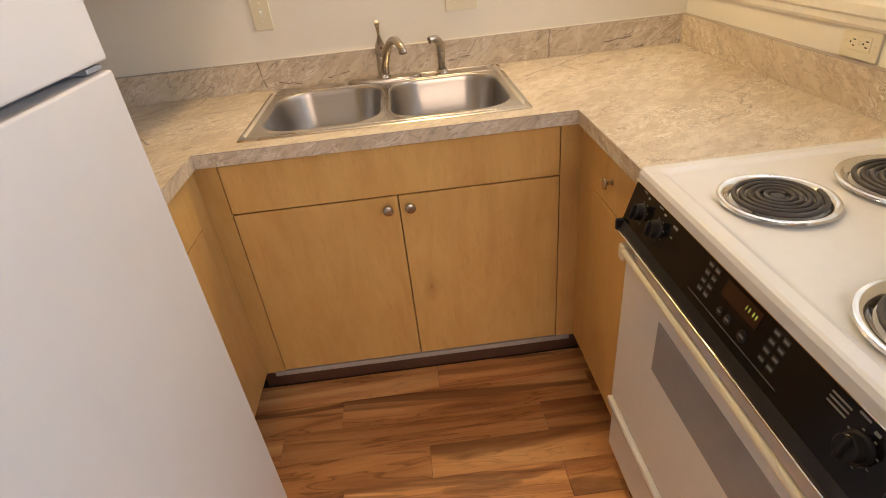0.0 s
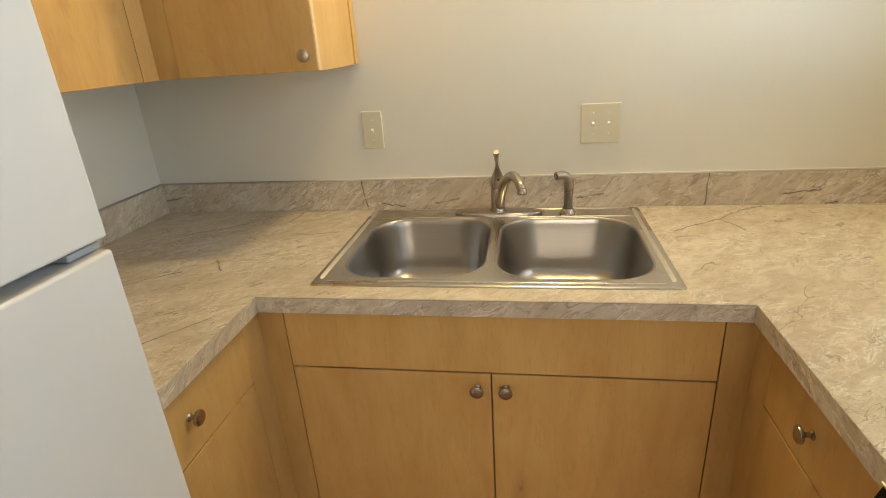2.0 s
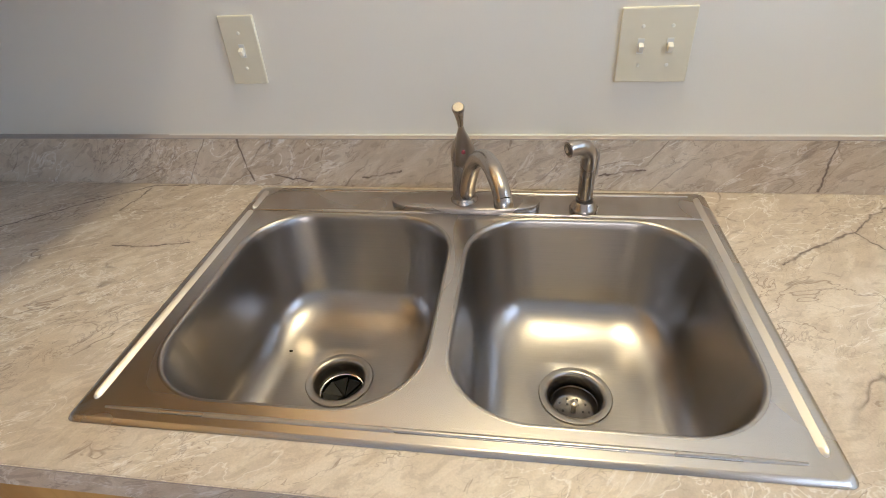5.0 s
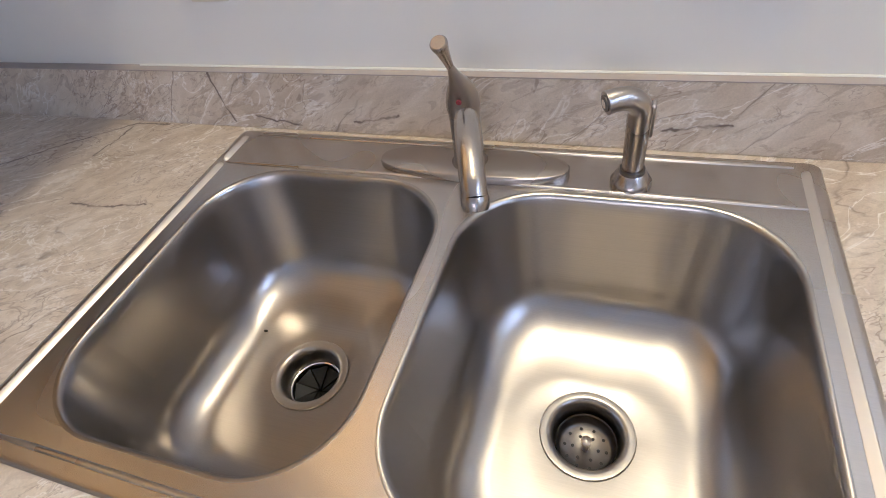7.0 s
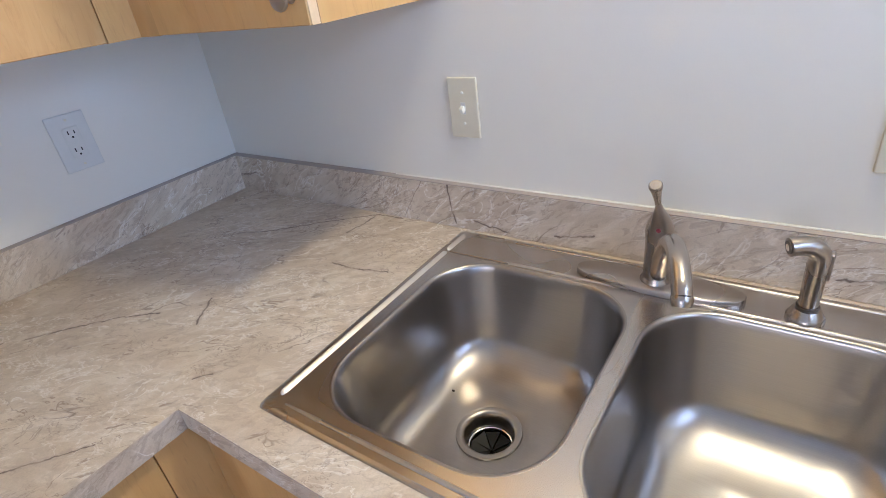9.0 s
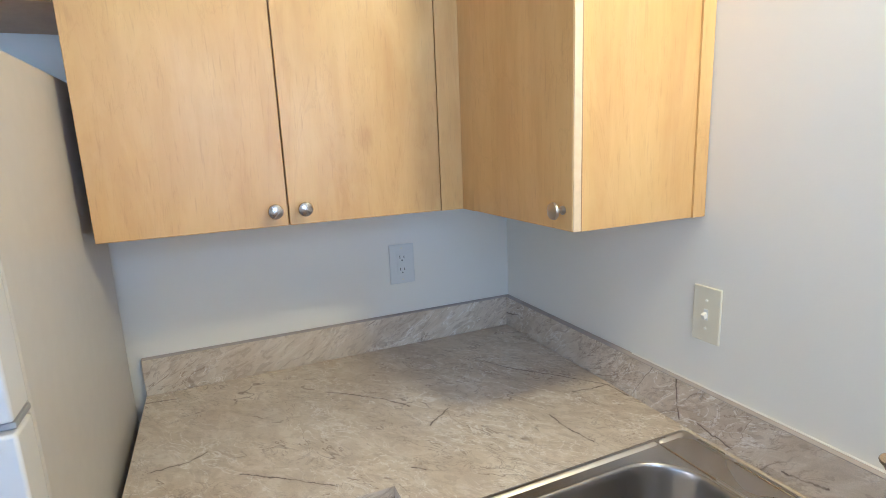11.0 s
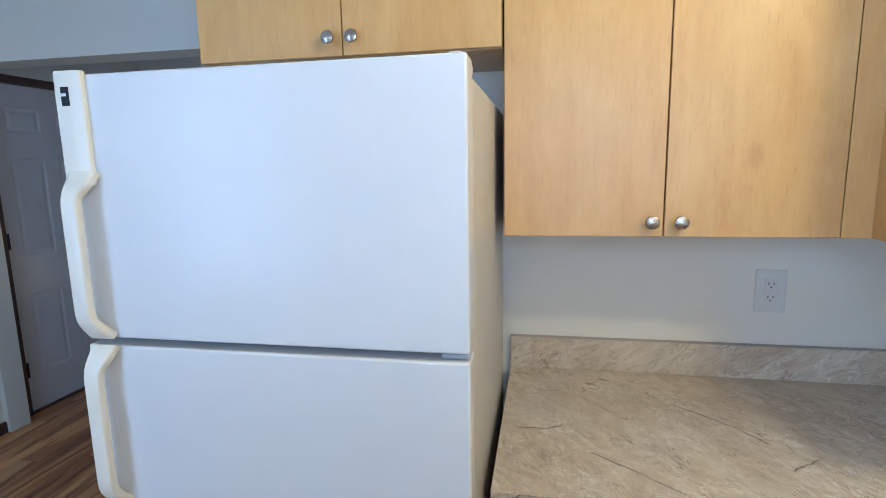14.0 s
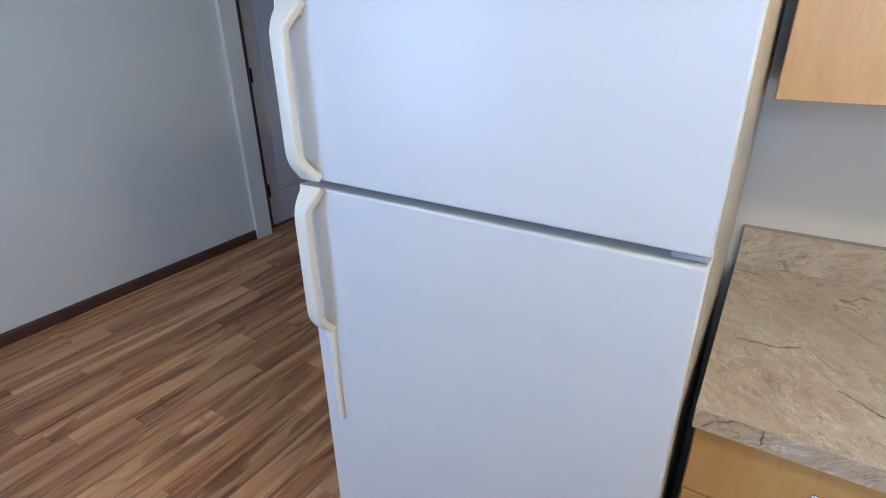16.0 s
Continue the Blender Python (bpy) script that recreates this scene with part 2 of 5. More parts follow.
def plank_wood(name):
    """Laminate floor boards in warm brown with dark flame-like streaks along x."""
    m, t, b = material(name, 0.34, spec=0.35)
    v = coords(t, (0.48, 5.0, 1.0))
    fine = coords(t, (3.0, 70, 1.0))
    flow = coords(t, (0.85, 10.0, 1.0))
    base = ramp(t, noise_tex(t, v, 1.5, 3, 0.50, 1.5), [(0.33, (0.230, 0.090, 0.036)), (0.43, (0.40, 0.170, 0.064)), (0.52, (0.56, 0.268, 0.104)), (0.66, (0.72, 0.420, 0.190))])
    c = mix(t, 0.22, base, ramp(t, noise_tex(t, flow, 2.2, 4, 0.6, 0.8), [(0.35, (0.27, 0.112, 0.045)), (0.65, (0.66, 0.36, 0.155))]))
    streak = ramp(t, noise_tex(t, v, 1.6, 4, 0.48, 1.6), [(0.36, grey(0.72)), (0.415, grey(0.42)), (0.445, grey(0.0))])
    c = mix(t, streak, c, (0.105, 0.034, 0.013))
    edge = ramp(t, noise_tex(t, v, 1.5, 3, 0.50, 1.5), [(0.450, grey(0)), (0.468, grey(0.6)), (0.473, grey(0))])
    c = mix(t, edge, c, (0.10, 0.036, 0.014))
    wisp = ramp(t, noise_tex(t, flow, 1.3, 4, 0.55, 0.9), [(0.488, grey(0)), (0.5, grey(0.28)), (0.506, grey(0))])
    c = mix(t, wisp, c, (0.12, 0.045, 0.018))
    c = mix(t, ramp(t, noise_tex(t, fine, 6, 3), [(0.35, grey(0)), (0.7, grey(0.15))]), c, (0.22, 0.09, 0.034))
    info = node(t, "ShaderNodeObjectInfo")
    tone = ramp(t, info.outputs["Random"], [(0.0, (0.84, 0.79, 0.74)), (0.5, (1.06, 1.02, 0.97)), (1.0, (1.28, 1.24, 1.18))])
    c = mix(t, 1.0, c, tone, "MULTIPLY")
    link(t, c, b.inputs["Base Color"])
    link(t, ramp(t, noise_tex(t, v, 5, 3), [(0.3, grey(0.30)), (0.7, grey(0.42))]), b.inputs["Roughness"])
    bump(t, b, noise_tex(t, fine, 8, 3), 0.12, 0.0005)
    return m


def steel(name, colour=(0.60, 0.565, 0.525), rough=0.27, lines=0.0):
    """Satin metal with cloudy wear in its gloss and fine brushed lines."""
    m, t, b = material(name, rough, 1.0, colour)
    v = coords(t)
    cloud = noise_tex(t, v, 3.5, 1.0, 0.4)
    c = ramp(t, cloud, [(0.3, [q * 0.96 for q in colour]), (0.7, [min(1, q * 1.03) for q in colour])])
    r = ramp(t, cloud, [(0.3, grey(rough * 0.92)), (0.7, grey(rough * 1.10))])
    if lines:
        hairs = noise_tex(t, coords(t, (8, 900, 900)), 1.0, 2, 0.6)
        c = mix(t, 1.0, c, ramp(t, hairs, [(0.3, grey(1 - lines)), (0.7, grey(1 + lines * 0.6))]), "MULTIPLY")
    link(t, c, b.inputs["Base Color"])
    link(t, r, b.inputs["Roughness"])
    return m


def wall_paint(name, colour, relief=0.25):
    m, t, b = material(name, 0.62)
    v = coords(t)
    lo = [c * 0.965 for c in colour]
    link(t, ramp(t, noise_tex(t, v, 1.7, 5), [(0.3, lo), (0.7, colour)]), b.inputs["Base Color"])
    link(t, ramp(t, noise_tex(t, v, 6, 3), [(0.3, grey(0.55)), (0.7, grey(0.7))]), b.inputs["Roughness"])
    bump(t, b, noise_tex(t, v, 210, 3), relief, 0.0008)
    return m


PAINT = wall_paint("wall_paint", (0.80, 0.77, 0.68))
CEILING = wall_paint("ceiling_paint", (0.82, 0.81, 0.77), 0.5)
TRIM = plain("window_trim_paint", (0.82, 0.79, 0.70), 0.4)
MAPLE = maple("maple_veneer")
MAPLE_KNOT = maple("maple_veneer_knotty", knots=(((0.166, 0.2175, 0.389), 0.004), ((0.166, 0.1875, 0.183), 0.016)))
EDGE = plain("maple_edge_band", (0.72, 0.54, 0.32), 0.4, vary=0.1, scale=60)
CARCASS = plain("cabinet_inside", (0.36, 0.22, 0.11), 0.6)
def vein(*points):
    """The straight pieces of a fissure on the worktop, through points (x, y)."""
    return [((*p, THICK_TOP), (*q, THICK_TOP)) for p, q in zip(points, points[1:])]


THICK_TOP = 0.040
TOP = laminate("stone_laminate", (1.35, 2.5, 2.5), (0, 0, 44),
               vein((1.687, -0.236), (1.765, -0.180), (1.825, -0.140), (1.913, -0.057), (1.975, -0.030)) + vein((1.825, -0.140), (1.865, -0.235))
               + vein((0.263, -0.235), (0.327, -0.198), (0.374, -0.160), (0.434, -0.108), (0.485, -0.066), (0.543, -0.030), (0.615, -0.025))
               + vein((0.538, -0.040), (0.536, -0.132)) + vein((0.600, -0.246), (0.672, -0.243), (0.735, -0.231)) + vein((0.457, -0.446), (0.508, -0.515))
               + vein((0.230, -0.689), (0.287, -0.626), (0.342, -0.562), (0.399, -0.524)) + vein((0.507, -0.915), (0.563, -0.840), (0.630, -0.751))
               + vein((0.642, -0.607), (0.656, -0.584)) + vein((0.066, -1.125), (0.071, -1.054)) + vein((0.407, -1.085), (0.408, -1.015), (0.386, -0.980)), mottle=0.13)
SPLASH = laminate("stone_laminate_upright", (1.0, 2.6, 2.6), (0, -38, 0), [
    ((-0.4225, -0.010, 0.100), (-0.408, -0.010, 0.012)), ((-0.360, -0.010, 0.024), (-0.276, -0.010, 0.010)), ((-0.180, -0.010, 0.020), (-0.105, -0.010, 0.036)), ((0.270, -0.010, 0.033), (0.354, -0.010, 0.041)),
    ((0.980, -0.010, 0.005), (1.010, -0.010, 0.009)), ((0.650, -0.010, 0.004), (0.651, -0.010, 0.100)), ((-1.150, -0.010, 0.045), (-1.07, -0.010, 0.055)), ((0.86, -0.010, 0.030), (0.96, -0.010, 0.046))], (1, 0, 1), 0.22)
EDGE_SIDE = laminate("stone_laminate_edge", (2.6, 1.0, 2.6), (38, 0, 0), [((0.679, -1.108, 0.008), (0.679, -1.097, 0.023)), ((0.679, -1.097, 0.023), (0.679, -1.079, 0.034)), ((0.679, -1.079, 0.034), (0.679, -1.04, 0.043)), ((0.679, -1.024, 0.046), (0.679, -1.023, 0.01))], (0, 1, 1), 0.2)
SPLASH_SIDE = laminate("stone_laminate_side", (2.6, 1.0, 2.6), (38, 0, 0), mottle=0.22)
CAP = plain("splash_cap", (0.40, 0.35, 0.31), 0.5)
FLOOR = plank_wood("floor_boards")
SUBFLOOR = plain("floor_joint", (0.05, 0.025, 0.012), 0.7)
DARK_WOOD = plain("dark_brown_wood", (0.085, 0.040, 0.027), 0.42, vary=0.25, scale=12)
ALUMINIUM = plain("grey_vinyl_strip", (0.36, 0.34, 0.33), 0.5, vary=0.1)
STEEL = steel("brushed_steel", rough=0.27, lines=0.04)
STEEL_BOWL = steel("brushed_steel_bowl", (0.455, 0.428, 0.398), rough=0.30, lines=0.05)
STEEL_BOWL.node_tree.nodes["Principled BSDF"].inputs["Anisotropic"].default_value = 0.30
grain_way = STEEL_BOWL.node_tree.nodes.new("ShaderNodeCombineXYZ")
grain_way.inputs[1].default_value, grain_way.inputs[2].default_value = 0.6, 0.8
STEEL_BOWL.node_tree.links.new(grain_way.outputs[0], STEEL_BOWL.node_tree.nodes["Principled BSDF"].inputs["Tangent"])
# paler, rougher steel: the highlight along the rim ridges is put into the colour
STEEL_RIDGE = steel("highlight_steel", (0.74, 0.70, 0.65), 0.44)
STEEL_DARK = steel("dark_steel", (0.20, 0.185, 0.17), 0.30)
STEEL_WORN = steel("dulled_steel", (0.42, 0.395, 0.365), 0.30)
NICKEL = steel("brushed_nickel", (0.47, 0.425, 0.38), 0.27)
CHROME = steel("polished_chrome", (0.78, 0.76, 0.73), 0.10)
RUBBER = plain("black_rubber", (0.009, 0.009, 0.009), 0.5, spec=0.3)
BLACK = plain("black_glass_panel", (0.006, 0.006, 0.007), 0.14, vary=0.2, spec=0.22)
BLACK_PLASTIC = plain("black_plastic", (0.010, 0.010, 0.011), 0.34, spec=0.3)
COIL = plain("burner_coil", (0.055, 0.048, 0.045), 0.52, vary=0.3, scale=50)
ENAMEL = plain("white_enamel", (0.78, 0.78, 0.76), 0.17, vary=0.02)
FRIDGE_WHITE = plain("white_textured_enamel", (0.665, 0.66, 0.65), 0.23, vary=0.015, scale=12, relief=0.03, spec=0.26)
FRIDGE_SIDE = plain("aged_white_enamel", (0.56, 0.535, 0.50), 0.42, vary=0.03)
AGED = plain("aged_white_plastic", (0.74, 0.69, 0.575), 0.35, vary=0.06, scale=8)
CREAM = plain("yellowed_plastic", (0.78, 0.70, 0.52), 0.35, vary=0.06, scale=8)
# gasket grey darkened to the shade in the gap between the fridge doors
GAP_SHADE = plain("shaded_gasket", (0.10, 0.105, 0.12), 0.6)
GASKET = plain("grey_gasket", (0.33, 0.34, 0.36), 0.55)
OVEN_GLASS = plain("oven_window", (0.33, 0.335, 0.35), 0.10, vary=0.05)
PLATE = plain("ivory_plate", (0.74, 0.69, 0.53), 0.3, vary=0.03)
PLATE_WHITE = plain("white_plate", (0.68, 0.68, 0.64), 0.3, vary=0.03)
TOGGLE = plain("ivory_toggle", (0.84, 0.82, 0.72), 0.25, vary=0.03)
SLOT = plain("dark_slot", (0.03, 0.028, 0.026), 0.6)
LEGEND = plain("grey_print", (0.17, 0.17, 0.16), 0.5)
BROWN_PRINT = plain("display_window", (0.028, 0.009, 0.006), 0.10)
DOOR_PAINT = plain("grey_door_paint", (0.66, 0.63, 0.63), 0.42, vary=0.03)
BLIND = plain("blind_slat", (0.84, 0.83, 0.79), 0.45)
bt = BLIND.node_tree
thin, both = bt.nodes.new("ShaderNodeBsdfTranslucent"), bt.nodes.new("ShaderNodeMixShader")
thin.inputs[0].default_value = (0.85, 0.84, 0.80, 1)
both.inputs[0].default_value = 0.5
bt.links.new(bt.nodes["Principled BSDF"].outputs[0], both.inputs[1])
bt.links.new(thin.outputs[0], both.inputs[2])
bt.links.new(both.outputs[0], bt.nodes["Material Output"].inputs["Surface"])
DIRT = plain("speck", (0.02, 0.015, 0.01), 0.8)
RED = plain("red_mark", (0.18, 0.02, 0.03), 0.3)

m, t, b = material("digits", 0.4, 0, (0.4, 0.6, 0.1))
b.inputs["Emission Color"].default_value = (0.55, 0.75, 0.15, 1)
b.inputs["Emission Strength"].default_value = 0.13
DIGITS = m
m, t, b = material("window_glass", 0.02)
b.inputs["Transmission Weight"].default_value = 1.0
b.inputs["IOR"].default_value = 1.45
GLASS = m


# ---- mesh helpers ----
def box(bm, x0, x1, y0, y1, z0, z1, bevel=0.0, segments=2):
    r = bmesh.ops.create_cube(bm, size=1)
    vs = r["verts"]
    bmesh.ops.scale(bm, verts=vs, vec=(x1 - x0, y1 - y0, z1 - z0))
    bmesh.ops.translate(bm, verts=vs, vec=((x0 + x1) / 2, (y0 + y1) / 2, (z0 + z1) / 2))
    if bevel:
        es = list({e for v in vs for e in v.link_edges})
        bmesh.ops.bevel(bm, geom=es, offset=bevel, segments=segments, affect="EDGES", profile=0.5)
    return bm


def boxed(*args, **kw):
    return box(bmesh.new(), *args, **kw)


def rings(bm, loops, close_start=False, close_end=False):
    """A skin over rings of points of equal count."""
    rows = [[bm.verts.new(p) for p in loop] for loop in loops]
    n = len(rows[0])
    for a, c in zip(rows, rows[1:]):
        for i in range(n):
            bm.faces.new((a[i], a[(i + 1) % n], c[(i + 1) % n], c[i]))
    if close_start:
        bm.faces.new(rows[0][::-1])
    if close_end:
        bm.faces.new(rows[-1])
    return rows


def circle(c, r, z, n=32):
    return [(c[0] + r * math.cos(2 * math.pi * i / n), c[1] + r * math.sin(2 * math.pi * i / n), z) for i in range(n)]


def lathe(profile, centre=(0, 0, 0), axis="z", n=32, ends=(True, True)):
    """A turned body: profile is rows of (radius, height along the axis)."""
    bm = bmesh.new()
    loops = [circle((0, 0), r, h, n) for r, h in profile]
    rings(bm, loops, *ends)
    turn = {"z": Matrix(), "x": Matrix.Rotation(radians(90), 4, "Y"), "-x": Matrix.Rotation(radians(-90), 4, "Y"), "-y": Matrix.Rotation(radians(90), 4, "X")}[axis]
    bmesh.ops.transform(bm, matrix=Matrix.Translation(centre) @ turn, verts=bm.verts)
    bmesh.ops.recalc_face_normals(bm, faces=bm.faces)
    return bm


def smooth_path(points, steps=8):
    """Points along a soft curve through the given ones."""
    ps = [Vector(p) for p in points]
    ps = [ps[0] * 2 - ps[1]] + ps + [ps[-1] * 2 - ps[-2]]
    out = []
    for i in range(1, len(ps) - 2):
        p0, p1, p2, p3 = ps[i - 1:i + 3]
        for k in range(steps):
            u = k / steps
            out.append(0.5 * (2 * p1 + (p2 - p0) * u + (2 * p0 - 5 * p1 + 4 * p2 - p3) * u * u + (3 * p1 - p0 - 3 * p2 + p3) * u ** 3))
    out.append(ps[-2])
    return out


def tube(path, radii, n=20, flat=1.0, side=(1, 0, 0)):
    """A round or flattened bar along a path; radii one for all or one per point."""
    bm = bmesh.new()
    path = [Vector(p) for p in path]
    if isinstance(radii, (int, float)):
        radii = [radii] * len(path)
    loops = []
    for i, p in enumerate(path):
        d = (path[min(i + 1, len(path) - 1)] - path[max(i - 1, 0)]).normalized()
        s = Vector(side) - d * d.dot(Vector(side))
        s.normalize()
        u = d.cross(s)
        loops.append([p + radii[i] * (s * math.cos(a) + u * flat * math.sin(a)) for a in [2 * math.pi * k / n for k in range(n)]])
    rings(bm, loops, True, True)
    bmesh.ops.recalc_face_normals(bm, faces=bm.faces)
    return bm


def strip(section, path_axis, a, c):
    """A moulding: a closed section of (u, v) swept straight along an axis from a to c. Axis y: u is x, v is z; axis x: u is y, v is z; axis z: u is x, v is y."""
    bm = bmesh.new()
    place = {"y": lambda u, v, w: (u, w, v), "x": lambda u, v, w: (w, u, v), "z": lambda u, v, w: (u, v, w)}[path_axis]
    rings(bm, [[place(u, v, w) for u, v in section] for w in (a, c)], True, True)
    bmesh.ops.recalc_face_normals(bm, faces=bm.faces)
    return bm


def rounded(x0, x1, y0, y1, r, z, k=8):
    """A rounded rectangle, counter-clockwise from above."""
    out = []
    for cx, cy, a0 in ((x1 - r, y1 - r, 0), (x0 + r, y1 - r, 90), (x0 + r, y0 + r, 180), (x1 - r, y0 + r, 270)):
        for i in range(k + 1):
            a = radians(a0 + 90 * i / k)
            out.append((cx + r * math.cos(a), cy + r * math.sin(a), z))
    return out


def finish(name, bm, mat, smooth=None):
    me = bpy.data.meshes.new(name)
    if smooth is not None:
        for f in bm.faces:
            f.smooth = f.calc_area() < 0.004
        for e in bm.edges:
            e.smooth = len(e.link_faces) == 2 and e.calc_face_angle(0) < radians(smooth)
    bm.to_mesh(me)
    bm.free()
    me.materials.append(mat)
    return me


def thing(name, at, label, category, group="", kind=""):
    """An Empty at the base of a thing."""
    ob = new(name)
    ob.location = at
    ob.empty_display_size = 0.05
    return tagged(ob, label, category, group, kind)


def base_of(ob):
    while ob.parent:
        ob = ob.parent
    return Vector(ob.location)


def part(name, bm, mat, parent, label="", smooth=None):
    """One mesh of a thing or of a part, given in the world's metres."""
    bmesh.ops.translate(bm, verts=bm.verts, vec=-base_of(parent))
    ob = new(name, finish(name, bm, mat, smooth))
    ob.parent = parent
    if label:
        ob["label"] = label
    return ob


def single(name, bm, mat, label, category, group="", kind="", smooth=None, at=None):
    """A thing or a piece of the setting that is one mesh."""
    if at is not None:
        bmesh.ops.translate(bm, verts=bm.verts, vec=-Vector(at))
    ob = new(name, finish(name, bm, mat, smooth))
    if at is not None:
        ob.location = at
    return tagged(ob, label, category, group, kind)


def setting(name, bm, mat, label, smooth=None):
    return single(name, bm, mat, label, name.split("_")[0], kind="structure", smooth=smooth)


# ---- plan, in metres: the corner of the two counters' walls is x = 0, y = 0 ----
CEIL = 2.44
RIGHT = 2.345
FAR = -4.22
COUNTER, THICK = 0.914, 0.040
LEFT_EDGE, BACK_EDGE, RIGHT_EDGE = 0.678, -0.654, 1.740
LEFT_END, RIGHT_END = -1.128, -1.076
UP_Z, UP_TOP = 1.378, 2.140
WIN = (-1.20, -0.140, 1.150, 2.05)
WIN2 = (-3.10, -2.15, 0.95, 2.10)


def wall_with_hole(x0, x1, holes, y0, y1, z0, z1):
    """A wall between x0 and x1 that runs along y, with through openings (ya, yb, za, zb) in order of y."""
    bm = bmesh.new()
    y = y0
    for ya, yb, za, zb in holes:
        box(bm, x0, x1, y, ya, z0, z1)
        box(bm, x0, x1, ya, yb, z0, za)
        box(bm, x0, x1, ya, yb, zb, z1)
        y = yb
    box(bm, x0, x1, y, y1, z0, z1)
    return bm


setting("wall_north", boxed(-0.12, RIGHT + 0.12, 0, 0.12, 0, CEIL), PAINT, "cream painted plaster wall behind the sink")
setting("wall_west", boxed(-0.12, 0, -1.98, 0, 0, CEIL), PAINT, "cream painted wall behind the side counter")
setting("wall_east", wall_with_hole(RIGHT, RIGHT + 0.12, [WIN2, WIN], FAR, 0, 0, CEIL), PAINT, "cream painted wall with the kitchen windows")
ADDED_WIN3 = (1.20, 2.20, 0.90, 2.10)
south = bmesh.new()
for x0, x1, z0, z1 in ((-0.800, ADDED_WIN3[0], 0, CEIL), (ADDED_WIN3[1], RIGHT + 0.12, 0, CEIL), (ADDED_WIN3[0], ADDED_WIN3[1], 0, ADDED_WIN3[2]), (ADDED_WIN3[0], ADDED_WIN3[1], ADDED_WIN3[3], CEIL)):
    box(south, x0, x1, FAR - 0.12, FAR, z0, z1)
setting("wall_south", south, PAINT, "plain pale grey painted wall of the room")
setting("wall_stub", boxed(-0.928, -0.800, FAR - 0.12, FAR + 0.032, 0, 2.132), PAINT, "white painted wall end beside the hall opening")
setting("wall_header", boxed(-0.950, -0.777, FAR - 0.12, -1.98, 2.132, CEIL), PAINT, "white painted header over the hall opening")
setting("wall_return", boxed(-0.777, -0.12, -1.98, -1.86, 0, CEIL), PAINT, "painted return wall behind the refrigerator")
setting("wall_return", boxed(-0.950, -0.777, -2.30, -1.86, 0, 2.132), PAINT, "painted wall end of the hall opening")
setting("wall_hall_back", boxed(-2.42, -2.30, -4.29, -1.86, 0, CEIL), PAINT, "plain painted wall at the end of the hall")
setting("wall_hall_side", boxed(-2.30, -0.95, -1.98, -1.86, 0, CEIL), PAINT, "plain painted wall along the hall")
setting("ceiling", boxed(-2.42, RIGHT + 0.12, FAR - 0.2, 0.12, CEIL, CEIL + 0.1), CEILING, "plain white painted ceiling")
hall = bmesh.new()
box(hall, -2.30, -1.915, -4.40, -4.27, 0, CEIL)
box(hall, -1.915, -0.950, -4.40, -4.27, 2.150, CEIL)
setting("wall_hall_door", hall, PAINT, "grey-white painted wall around the hall door")

# floor
floor = setting("floor", boxed(-2.42, RIGHT + 0.12, FAR - 0.2, 0.12, -0.12, -0.004), SUBFLOOR, "wood-look laminate floor with brown streaks")
setting("ground", boxed(-40, 60, -60, 60, -0.6, -0.5), plain("garden_ground", (0.10, 0.13, 0.06), 0.9, vary=0.3, scale=2), "green garden ground outside the windows")

# baseboards
SEC = [(0, 0), (0.013, 0), (0.013, 0.055), (0.009, 0.066), (0, 0.068)]
setting("baseboard", strip([(FAR + u, v) for u, v in SEC], "x", -0.800, RIGHT), DARK_WOOD, "dark brown wooden baseboard along the wall")
setting("baseboard", strip([(RIGHT - u, v) for u, v in SEC], "y", FAR + 0.013, -1.86), DARK_WOOD, "dark brown wooden baseboard under the window")


